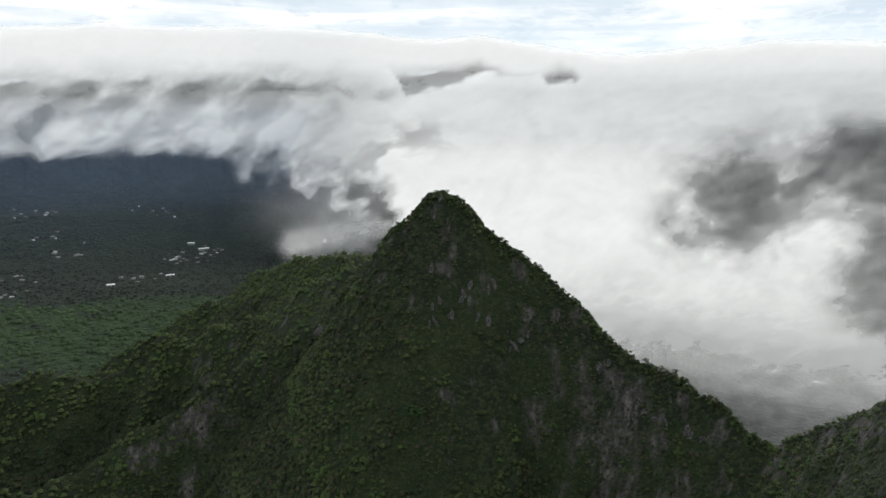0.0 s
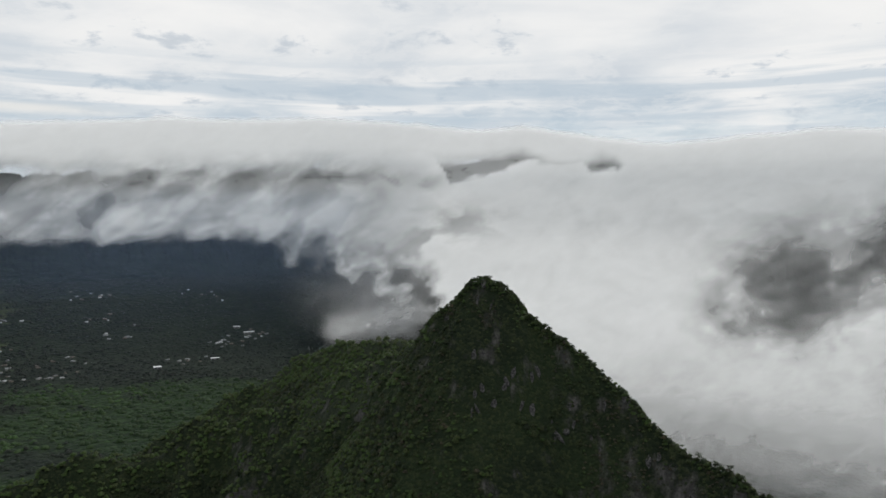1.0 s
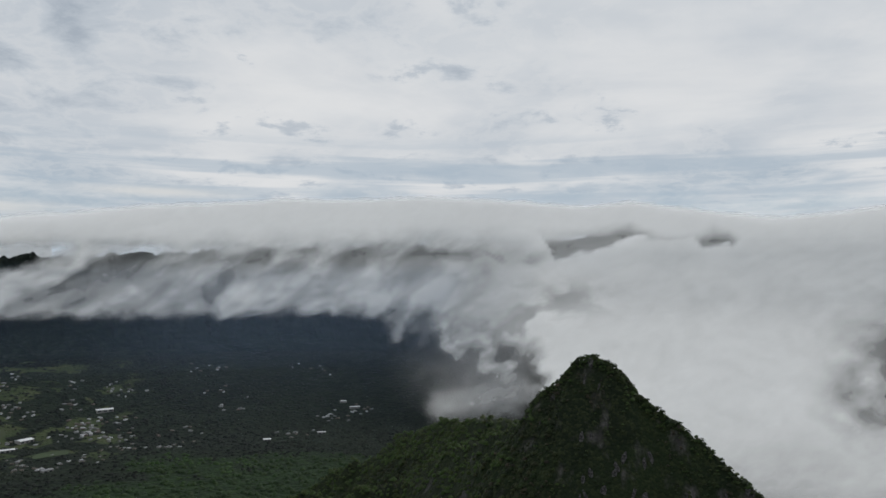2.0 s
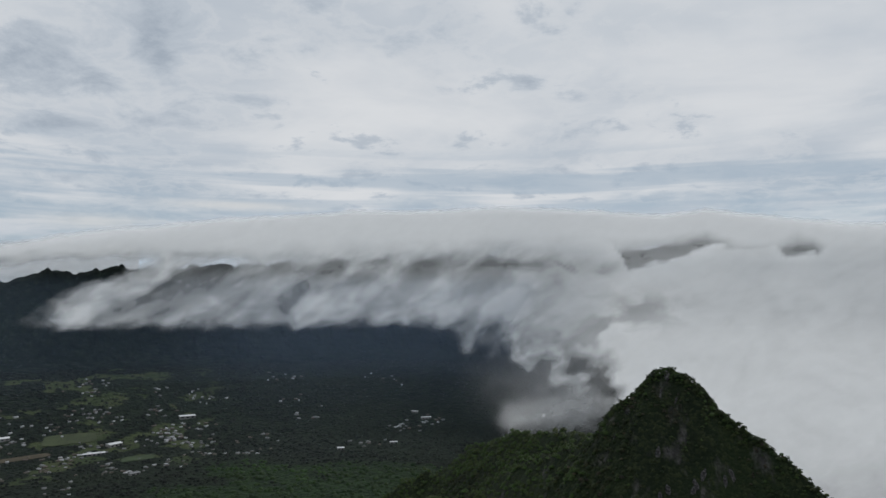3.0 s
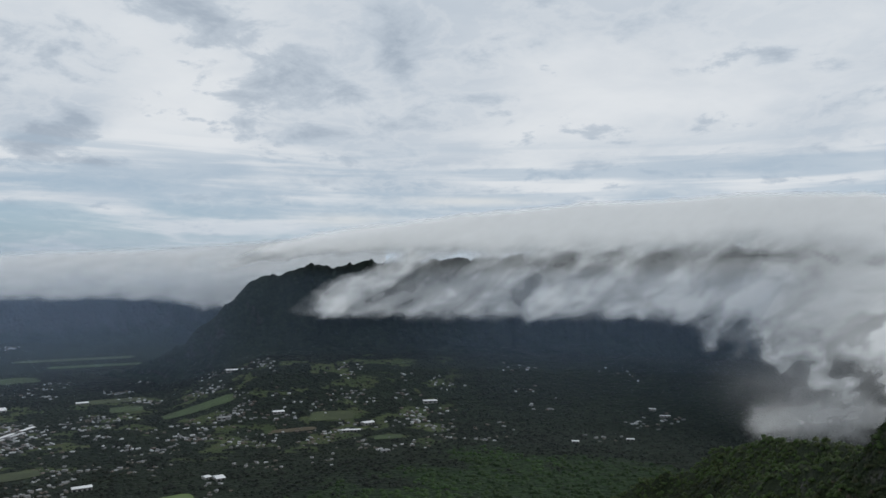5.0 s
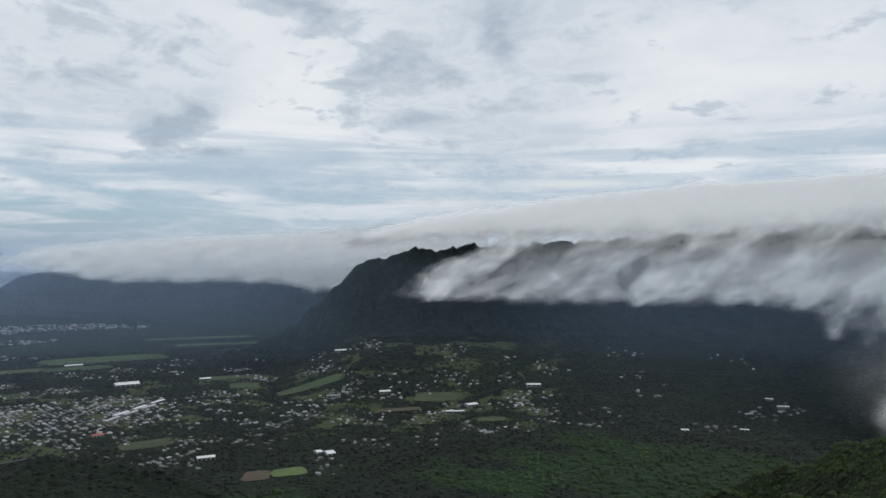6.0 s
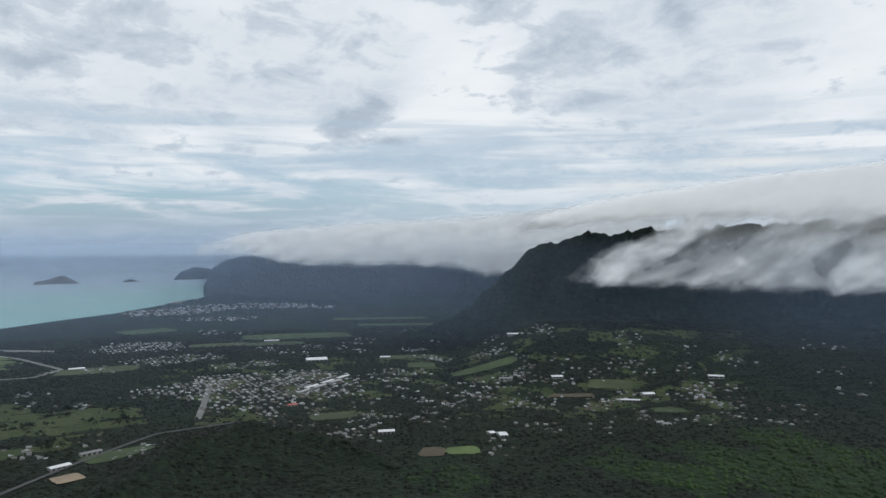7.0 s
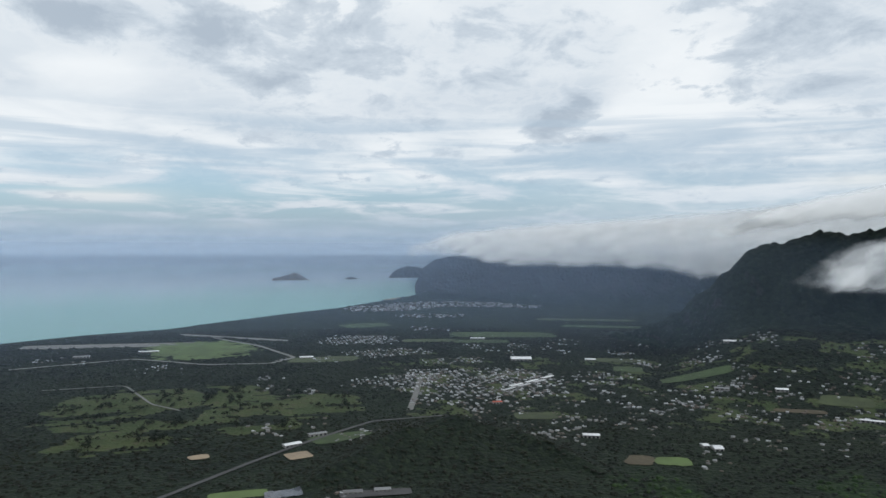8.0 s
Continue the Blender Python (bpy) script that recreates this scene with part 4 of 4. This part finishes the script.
def gable(bm, L, W, z, rise, over=0.6, hip=0.0):
    """A pitched roof with a thick edge; hip pulls the ridge ends in."""
    a, b = L / 2 + over, W / 2 + over
    lo = [bm.verts.new(p) for p in ((-a, -b, z), (a, -b, z), (a, b, z), (-a, b, z))]
    up = [bm.verts.new((p.co.x, p.co.y, z + 0.25)) for p in lo]
    r0, r1 = bm.verts.new((-a + hip, 0, z + rise)), bm.verts.new((a - hip, 0, z + rise))
    bm.faces.new(lo[::-1])
    for i in range(4):
        j = (i + 1) % 4
        bm.faces.new((lo[i], lo[j], up[j], up[i]))
    bm.faces.new((up[0], up[1], r1, r0))
    bm.faces.new((up[2], up[3], r0, r1))
    bm.faces.new((up[1], up[2], r1))
    bm.faces.new((up[3], up[0], r0))


def house(L, W, h, rise, roof, wall, hip, wing, label):
    ob = tagged(new("house"), label, "house", "houses in the valley")
    bm = bmesh.new()
    box(bm, -L / 2, -W / 2, -3, L / 2, W / 2, h)
    if wing:
        box(bm, L * 0.1, W / 2, -3, L * 0.42, W / 2 + 5, h - 0.3)
    wall_ob = part("wall", bm, wall, ob)
    bm = bmesh.new()
    gable(bm, L, W, h, rise, 0.7, hip)
    part("roof", bm, roof, ob)
    if wing:
        bm = bmesh.new()
        box(bm, L * 0.06, W / 2 + 0.8, h - 0.35, L * 0.46, W / 2 + 5.6, h + 0.1)
        part("porch_roof", bm, roof, ob)
    for x in (-L * 0.28, L * 0.22):
        bm = bmesh.new()
        box(bm, x - 1.0, -W / 2 - 0.06, 1.0, x + 1.0, -W / 2 + 0.05, 2.3)
        part("window", bm, GLASS, wall_ob)
    return ob


HOUSES = [house(15, 10, 3.2, 2.4, ROOFS[0], WALLS[0], 0, True, "white single-storey house with a white metal roof"),
          house(14, 9, 3.2, 2.2, ROOFS[1], WALLS[1], 3, False, "small tan house with a grey hipped roof"),
          house(17, 10, 5.8, 2.4, ROOFS[3], WALLS[0], 3, True, "white two-storey house with a pale grey roof"),
          house(13, 9, 3.2, 2.2, ROOFS[2], WALLS[1], 0, False, "small tan house with a brown roof")]


def standing(x, y, heading, lift=0.0):
    """A pose on the ground at the plan's x and y, drawn together with the distance."""
    r, az = math.hypot(x, y), math.degrees(math.atan2(x, y))
    z = float(land(np.array([az]), np.array([r]))[0][0]) + lift
    p = spot(az, r, z)
    k = math.hypot(p[0], p[1]) / r
    return Matrix.Translation(Vector(p)) @ Matrix.Rotation(heading, 4, "Z") @ Matrix.Diagonal((k, k, k, 1)), p, k


def footings(x, y):
    """Places on the ground for many points at once, and how far each is drawn in."""
    r, az = np.hypot(x, y), np.degrees(np.arctan2(x, y))
    p = spot(az, r, land(az, r)[0])
    return p, np.hypot(p[:, 0], p[:, 1]) / r


def house_sites():
    rng = np.random.default_rng(8)
    sites = []
    for az, e, hw, hd, head, n, gap in TOWNS:
        r = drop(az, e)
        cx, cy, h = r * math.sin(radians(az)), r * math.cos(radians(az)), radians(head - az)
        CLEAR.append((cx, cy, hw * 0.8, hd * 0.75, h))
        got = 0
        while got < n:
            u, w = rng.uniform(-1, 1, 2)
            if u * u + w * w > rng.uniform(0.55, 1.15):
                continue
            lx, ly = round(u * hw / 19) * 19 + rng.uniform(-2, 2), round(w * hd / gap) * gap + rng.uniform(-3, 3)
            sites.append((cx + lx * math.cos(h) - ly * math.sin(h), cy + lx * math.sin(h) + ly * math.cos(h), h + rng.choice([0, 1.571]), rng.uniform(0.5, 0.8) * (1.5 if r > 4800 else 1.0)))
            got += 1
    for az, e, spread, n in HAMLETS_BY_TOWN + HAMLETS_BY_CLIFFS + HAMLETS_OUTLYING:
        r = drop(az, e)
        cx, cy, h = r * math.sin(radians(az)), r * math.cos(radians(az)), rng.uniform(0, 3)
        knots = [(rng.normal() * spread * 0.9, rng.normal() * spread * 0.7) for _ in range(max(2, n // 5))]
        for _ in range(round(n * 1.7)):
            kx, ky = knots[rng.integers(len(knots))]
            x, y = cx + kx + rng.normal() * 38, cy + ky + rng.normal() * 30
            sites.append((x, y, h + rng.choice([0, 1.571]) + rng.normal() * 0.1, rng.uniform(0.42, 0.78)))
            CLEAR.append((x, y, 10, 10, 0.0))
            d = math.hypot(x, y)
            CLEAR.append((x - x / d * 15, y - y / d * 15, 10, 10, 0.0))
    return sites


SITES = house_sites()


def far_houses(sites):
    """The houses past the three hundred nearest: joined walls and pitched roofs, one mesh to each roof colour."""
    rng = np.random.default_rng(9)
    quads = [(0, 1, 5, 4), (1, 2, 6, 5), (2, 3, 7, 6), (3, 0, 4, 7), (8, 9, 13, 12), (10, 11, 12, 13), (9, 10, 13, 13), (11, 8, 12, 12)]
    for k, mat in enumerate(ROOFS):
        V, F = [], []
        some = sites[k::4]
        feet, draws = footings(np.array([q[0] for q in some]), np.array([q[1] for q in some]))
        for (x, y, h, s), p, g in zip(some, feet, draws):
            L, W, z = 9.0 * s * g, 5.5 * s * g, 2.6 * g * rng.uniform(0.8, 1.3)
            c, q = math.cos(h), math.sin(h)
            pts = [(-L, -W, -3 * g), (L, -W, -3 * g), (L, W, -3 * g), (-L, W, -3 * g), (-L, -W, z), (L, -W, z), (L, W, z), (-L, W, z)]
            o = 1.1
            pts += [(-L * o, -W * o, z), (L * o, -W * o, z), (L * o, W * o, z), (-L * o, W * o, z), (-L, 0, z + 1.5 * g), (L, 0, z + 1.5 * g)]
            b = len(V)
            V += [(p[0] + u * c - w * q, p[1] + u * q + w * c, p[2] + t) for u, w, t in pts]
            F += [tuple(b + i for i in f) for f in quads]
        tri = []
        for f in F:
            tri.append(f[:3])
            if f[3] != f[2]:
                tri.append((f[0], f[2], f[3]))
        tagged(new("far_houses", mesh_of("far_houses", V, tri, mat)), "many small pale-roofed houses across the plain", "houses", kind="stuff")


def settle():
    near = sorted(SITES, key=lambda s: math.hypot(s[0], s[1]))
    rng = random.Random(4)
    for i, (x, y, h, s) in enumerate(near[:300]):
        m, p, k = standing(x, y, h)
        m = m @ Matrix.Diagonal((s, s, s, 1))
        kind = HOUSES[rng.choice((0, 1, 1, 1, 2, 2, 3, 3, 3))]
        if i < 4:
            kind = HOUSES[i]
            kind.matrix_basis = m
        else:
            copy_thing(kind, m).matrix_basis = m
    far_houses(near[300:])


settle()


def hall(az, e, L, W, h, heading, roof, label, name="warehouse", bays=5):
    """A long low building: walls, a pitched roof, door bays on the long side."""
    r = drop(az, e)
    x, y = r * math.sin(radians(az)), r * math.cos(radians(az))
    m, p, k = standing(x, y, radians(heading - az))
    CLEAR.append((x, y, L / 2 + 10, W / 2 + 14, radians(heading - az)))
    d = math.hypot(x, y)
    CLEAR.append((x - x / d * (W / 2 + 18), y - y / d * (W / 2 + 18), L / 2 + 6, 16, radians(heading - az)))
    ob = tagged(new(name), label, name.replace("_", " "))
    ob.matrix_basis = m
    bm = bmesh.new()
    box(bm, -L / 2, -W / 2, -4, L / 2, W / 2, h)
    wall_ob = part("wall", bm, WALLS[0], ob)
    bm = bmesh.new()
    gable(bm, L, W, h, W * 0.12, 0.8, 0)
    part("roof", bm, roof, ob)
    for i in range(bays):
        bm = bmesh.new()
        cx = (i + 0.5) / bays * L - L / 2
        box(bm, cx - L / bays * 0.28, -W / 2 - 0.1, 0.2, cx + L / bays * 0.28, -W / 2 + 0.1, h * 0.7)
        part("bay_door", bm, GLASS, wall_ob)
    return ob


hall(-68.0, -8.85, 92, 60, 8, 8, BARN_WHITE, "large white-roofed warehouse at the town edge")
for k_ in range(6):
    hall(-69.0 + k_ * 0.62, -11.25 + k_ * 0.17 + (k_ % 2) * 0.16, 74, 15, 5, 56, BARN_WHITE if k_ % 2 else ROOFS[0], "long white-roofed shed in a row of sheds", "long_shed", 6)
hall(-62.5, -8.75, 46, 30, 6, 5, BARN_WHITE, "white-roofed barn among fields", "barn", 3)
hall(-71.5, -7.25, 80, 24, 6, 4, BARN_WHITE, "long white greenhouse beside green fields", "greenhouse", 6)
hall(-52.1, -8.75, 54, 34, 6, 4, BARN_WHITE, "white-roofed farm building in the valley", "barn", 3)
hall(-48.6, -10.8, 40, 28, 6, 10, BARN_WHITE, "white-roofed farm building in the valley", "barn", 3)
hall(-52.7, -10.7, 48, 24, 7, 6, ROOFS[3], "grey-roofed farm building in the valley", "barn", 3)
hall(-36.6, -10.25, 52, 26, 7, 8, BARN_WHITE, "white-roofed building among houses", "barn", 3)
hall(-41.6, -11.3, 40, 30, 7, 30, BARN_WHITE, "white-roofed building among houses", "barn", 3)
hall(-42.9, -11.8, 60, 18, 6, 6, BARN_WHITE, "long white-roofed building among houses", "long_shed", 5)
hall(-62.4, -14.6, 44, 22, 7, 6, BARN_WHITE, "cream-roofed warehouse among trees", "warehouse", 4)
hall(-53.0, -14.8, 22, 34, 6, 20, BARN_WHITE, "round-roofed white greenhouse among trees", "greenhouse", 2)
hall(-53.9, -14.7, 16, 22, 6, 30, BARN_WHITE, "round-roofed white greenhouse among trees", "greenhouse", 2)
hall(-86.4, -15.3, 46, 20, 6, 25, BARN_WHITE, "white-roofed stable beside a tan riding arena", "stable", 4)
hall(-84.4, -14.6, 50, 16, 6, 22, ROOFS[3], "grey-roofed stable beside the highway", "stable", 4)
hall(-69.9, -12.3, 30, 20, 6, 12, RED_ROOF, "red-roofed hall in the town", "hall", 3)
hall(-18.2, -10.55, 34, 16, 5, 15, BARN_WHITE, "white-roofed building in a forest clearing", "barn", 3)
hall(-19.1, -10.3, 22, 14, 5, -10, BARN_WHITE, "white-roofed building in a forest clearing", "barn", 3)
hall(-20.8, -12.2, 24, 12, 5, 5, BARN_WHITE, "white-roofed house standing alone in forest", "barn", 2)
hall(-25.0, -12.55, 20, 16, 5, 5, BARN_WHITE, "white-roofed house standing alone in forest", "barn", 2)
hall(-81.6, -19.0, 40, 16, 5, 6, ROOFS[1], "long grey-roofed building beside a parking lot", "hall", 4)
hall(-79.2, -18.9, 34, 16, 5, 6, ROOFS[3], "pale-roofed building beside a parking lot", "hall", 4)
hall(-97.0, -7.75, 90, 22, 6, -6, BARN_WHITE, "long white building beside the airfield", "hangar", 5)
hall(-101.5, -7.85, 70, 24, 6, -6, ROOFS[3], "long grey building beside the airfield", "hangar", 5)
hall(-85.3, -8.65, 60, 30, 6, 5, BARN_WHITE, "pale school building beside a grass field", "school", 5)
hall(-40.2, -13.4, 26, 14, 5, 30, ROOFS[3], "grey-roofed farm shed at the forest edge", "shed", 2)


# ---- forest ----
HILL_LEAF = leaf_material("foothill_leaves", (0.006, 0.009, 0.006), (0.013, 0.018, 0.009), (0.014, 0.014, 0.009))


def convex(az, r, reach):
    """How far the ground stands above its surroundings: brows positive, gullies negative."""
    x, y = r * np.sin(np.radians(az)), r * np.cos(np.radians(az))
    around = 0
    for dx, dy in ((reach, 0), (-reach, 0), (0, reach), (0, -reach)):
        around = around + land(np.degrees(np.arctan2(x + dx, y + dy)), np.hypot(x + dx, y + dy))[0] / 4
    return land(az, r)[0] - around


def sow_forest():
    rng = np.random.default_rng(21)
    fine = [leaf_tuft(rng, 6, 0.34, 0.85) for _ in range(9)]
    mid = [leaf_tuft(rng, 6, 0.32, 0.8) for _ in range(6)]
    low = [leaf_tuft(rng, 2, 0.36, 0.62) for _ in range(6)]
    # brush on the peak
    az, r = sown(rng, 27000, -40, 38, 190, 585)
    z, up = land(az, r)
    dz = np.abs(land(az, r + 4)[0] - z) / 4
    bare = fbm(r * np.sin(np.radians(az)) / 22, z / 30, octaves=3, seed=33)
    ok = (up > 4) & ~((dz > 1.0) & (bare > 0.55))
    az, r, z, dz = az[ok], r[ok], z[ok], dz[ok]
    size = rng.uniform(1.1, 2.5, len(az)) * np.where(dz > 1.0, 0.62, 1.1) * (0.5 + 0.5 * smooth(300, 470, r))
    tint = np.clip(rng.normal(0.3, 0.22, len(az)) + smooth(0.42, 0.66, fbm(az * 0.6, z / 22, octaves=4, seed=35)) * 0.75 - 0.12, 0, 1)
    dry = (rng.uniform(0, 1, len(az)) < 0.12 + 0.6 * smooth(0.9, 1.5, dz) * smooth(300, 380, z)) & (fbm(az * 0.9, z / 15, octaves=3, seed=38) > 0.45)
    at = spot(az, r, z + size * 0.25)
    scatter("mountain_brush", at[~dry], size[~dry], tint[~dry], fine, LEAF, "dense dark green brush on the steep peak", "shrubs")
    scatter("dry_brush", at[dry], size[dry] * 0.9, tint[dry], fine, DRY_LEAF, "brownish dry brush on the steep rock faces", "shrubs")
    # low brush along the crest itself
    p = np.concatenate([crest_points(SHOULDER)[::-1], crest_points(PEAK)[:14]])
    t = rng.uniform(0, len(p) - 1.001, 1500)
    q = p[t.astype(int)] + (p[t.astype(int) + 1] - p[t.astype(int)]) * (t % 1)[:, None]
    x, y = q[:, 0] + rng.normal(0, 2.2, len(t)), q[:, 1] + rng.normal(0, 2.2, len(t))
    az, r = np.degrees(np.arctan2(x, y)), np.hypot(x, y)
    size = rng.uniform(0.6, 1.7, len(t))
    # sunlight along the crest is put into the leaves as a higher tint
    scatter("crest_brush", spot(az, r, land(az, r)[0] + size * 0.35), size, np.clip(rng.normal(0.6, 0.3, len(t)), 0, 1), fine, LEAF, "low sunlit brush along the rocky crest", "shrubs")
    # trees on the spurs
    az, r = sown(rng, 31000, -46, 2, 330, 1450)
    z, up = land(az, r)
    ok = (up > 2) & ((z < 400) | (r > 575)) & ((r > 560) | (az < -5 + rng.normal(0, 3, len(az))))
    az, r, z = az[ok], r[ok], z[ok]
    size = rng.uniform(1.3, 3.3, len(az)) * (0.75 + 0.5 * smooth(400, 1000, r))
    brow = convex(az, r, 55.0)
    # sky light on the brows and shade in the gullies, put into the tint
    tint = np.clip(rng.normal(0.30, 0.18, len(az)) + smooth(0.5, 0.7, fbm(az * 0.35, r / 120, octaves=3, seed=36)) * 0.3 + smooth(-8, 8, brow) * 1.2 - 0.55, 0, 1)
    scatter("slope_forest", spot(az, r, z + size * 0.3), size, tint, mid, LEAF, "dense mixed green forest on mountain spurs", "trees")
    # valley floor
    az, r = sown(rng, 50000, -113, -3, 1150, 4500)
    z, up = land(az, r)
    ok = ~((up > 2) & (az > -46) & (r < 1450))
    ok &= ~open_ground(az, r) & (r < coast_range(az) - 60) & (grass_at(az, r) < rng.uniform(0.3, 1.02, len(az)))
    az, r, z, up_v = az[ok], r[ok], z[ok], up[ok]
    x, y = r * np.sin(np.radians(az)), r * np.cos(np.radians(az))
    bright = lush_at(az, r)
    lush = bright > rng.uniform(0.2, 0.8, len(az))
    size = rng.uniform(3.6, 7.5, len(az)) * (0.85 + smooth(2200, 4000, r) * 0.5)
    tint = np.clip(rng.normal(0.10, 0.20, len(az)) + 0.95 * smooth(0.38, 0.66, fbm(x / 170, y / 150, octaves=5, seed=62)), 0, 1)
    place = spot(az, r, z + size * 0.3)
    hill = (up_v > 14) & (az < -55) & (r < 2150)
    scatter("hill_forest", place[hill], size[hill] * 0.9, tint[hill], low, HILL_LEAF, "dark brownish green forest on a low foothill", "trees")
    lush &= ~hill
    rest = ~lush & ~hill
    scatter("valley_forest", place[rest], size[rest], tint[rest], low, CANOPY, "dark green forest filling the valley floor", "trees")
    scatter("lush_forest", place[lush], size[lush] * 1.25, tint[lush], low, MEADOW_LEAF, "bright green tree canopy below the spurs", "trees")


sow_forest()


BARK = plain("grey_bark", (0.10, 0.085, 0.07), 0.9, 0.4, 2.0)


def tree(name, height, crown, label, mat, seed, leaves=150):
    """A tapered trunk with limbs, and a crown of loose leaf tufts on the limb ends."""
    rng = np.random.default_rng(seed)
    ob = tagged(new(name), label, "tree")
    bm = bmesh.new()

    def limb(p, q, a, b):
        d = (q - p).normalized()
        u = d.orthogonal().normalized()
        w = d.cross(u)
        rings = [[bm.verts.new(c + (u * math.cos(t) + w * math.sin(t)) * k) for t in (0, 1.257, 2.513, 3.77, 5.027)] for c, k in ((p, a), (q, b))]
        for i in range(5):
            j = (i + 1) % 5
            bm.faces.new((rings[0][i], rings[0][j], rings[1][j], rings[1][i]))

    fork = Vector((rng.normal() * 0.2, rng.normal() * 0.2, height * 0.36))
    limb(Vector((0, 0, -1.0)), fork, height * 0.035, height * 0.022)
    ends = []
    for i in range(6):
        t = i * 1.05 + rng.uniform(-0.3, 0.3)
        q = fork + Vector((math.cos(t) * crown * rng.uniform(0.4, 0.75), math.sin(t) * crown * rng.uniform(0.4, 0.75), height * rng.uniform(0.05, 0.38)))
        limb(fork, q, height * 0.018, height * 0.006)
        ends.append(q)
    ends.append(fork + Vector((0, 0, height * 0.45)))
    part("trunk", bm, BARK, ob)
    V, F, n = [], [], 0
    for q in ends:
        v, f = leaf_tuft(rng, leaves // 7, 0.24, 1.0, False)
        V.append(v * crown * rng.uniform(0.42, 0.6) + np.array(q))
        F.append(f + n)
        n += len(v)
    V, F = np.concatenate(V), np.concatenate(F)
    ob_c = new("crown", mesh_of("crown", V, F, mat, tint=np.full(len(V), rng.uniform(0.3, 0.9))))
    ob_c.parent = ob
    return ob


def plant_trees():
    rng = random.Random(12)
    kinds = [tree("ridge_tree", 3.6, 2.3, "small wind-bent green tree on the rocky crest", LEAF, 50 + i) for i in range(5)]
    p = np.concatenate([crest_points(SHOULDER)[::-1], crest_points(PEAK)[:12]])
    for i in range(150):
        t = rng.uniform(0, len(p) - 1.001)
        a, b = p[int(t)], p[int(t) + 1]
        q = a + (b - a) * (t - int(t))
        x, y = q[0] + rng.gauss(0, 1.5), q[1] + rng.gauss(0, 2.0)
        m, _, _ = standing(x, y, rng.uniform(0, 6.28), -0.3)
        m = m @ Matrix.Diagonal((*[rng.uniform(0.4, 1.1)] * 3, 1))
        if i < 5:
            kinds[i].matrix_basis = m
        else:
            c = copy_thing(kinds[i % 5], m)
            c.matrix_basis = m
    kinds = [tree("golf_tree", 12, 7.5, "round dark green tree on the golf course", CANOPY, 70 + i, 110) for i in range(4)]
    n = 0
    while n < 270:
        az, r = rng.uniform(-106, -81), rng.uniform(1880, 2680)
        if grass_at(np.array([az]), np.array([r]))[0] < 0.6:
            continue
        x, y = r * math.sin(radians(az)), r * math.cos(radians(az))
        if noise.noise(Vector((x / 70, y / 70, 1))) < 0.08:
            continue
        m, _, _ = standing(x, y, rng.uniform(0, 6.28), 0)
        m = m @ Matrix.Diagonal((*[rng.uniform(0.7, 1.7)] * 3, 1))
        if n < 4:
            kinds[n].matrix_basis = m
        else:
            c = copy_thing(kinds[n % 4], m)
            c.matrix_basis = m
        n += 1
    big = tree("umbrella_tree", 9, 7.5, "broad pale green umbrella-shaped tree on the slope", MEADOW_LEAF, 90, 260)
    r = 455.0
    m, _, _ = standing(r * math.sin(radians(-1.5)), r * math.cos(radians(-1.5)), 0.5, -1.0)
    big.matrix_basis = m


plant_trees()


# ---- crags on the peak ----
CRAG = ground_material("crag_rock", (0.030, 0.029, 0.030), (0.062, 0.060, 0.059), (0.15, 0.145, 0.14), None, crown=0.9, patch=0.35)


def crags():
    """Slabs of bare rock that stand proud of the steep face."""
    peak = bpy.data.objects["mountain_peak"]
    rng = random.Random(31)
    spots = [(2.0, 505, 9), (-0.7, 500, 9), (10.4, 500, 9), (-3.6, 548, 7), (15.0, 478, 8), (20.5, 446, 8), (22.0, 440, 7), (4.0, 512, 8), (6.0, 505, 8), (12.0, 498, 8), (8.0, 500, 7), (1.0, 540, 6), (17.5, 466, 8)]
    for az0, r0, n in spots:
        for _ in range(n // 2):
            az, r = az0 + rng.gauss(0, 0.8), r0 + rng.gauss(0, 7)
            z = float(land(np.array([az]), np.array([r]))[0][0])
            tall, wide, deep = rng.uniform(2, 6.5), rng.uniform(0.8, 2.6), rng.uniform(0.8, 1.8)
            bm = bmesh.new()
            bmesh.ops.create_icosphere(bm, subdivisions=2, radius=1.0)
            off = Vector((rng.random() * 50, rng.random() * 50, rng.random() * 50))
            for v in bm.verts:
                k = 1 + 0.55 * noise.noise(v.co * 1.7 + off) + 0.25 * noise.noise(v.co * 4 + off)
                v.co = Vector((v.co.x * wide, v.co.y * deep, v.co.z * tall)) * k
            ob = part("crag", bm, CRAG, peak)
            p = spot(az, r, z - 0.5)
            ob.matrix_basis = Matrix.Translation(Vector(p)) @ Euler((radians(-20 + rng.gauss(0, 8)), rng.gauss(0, 0.25), radians(-az + rng.gauss(0, 30)))).to_matrix().to_4x4()


crags()
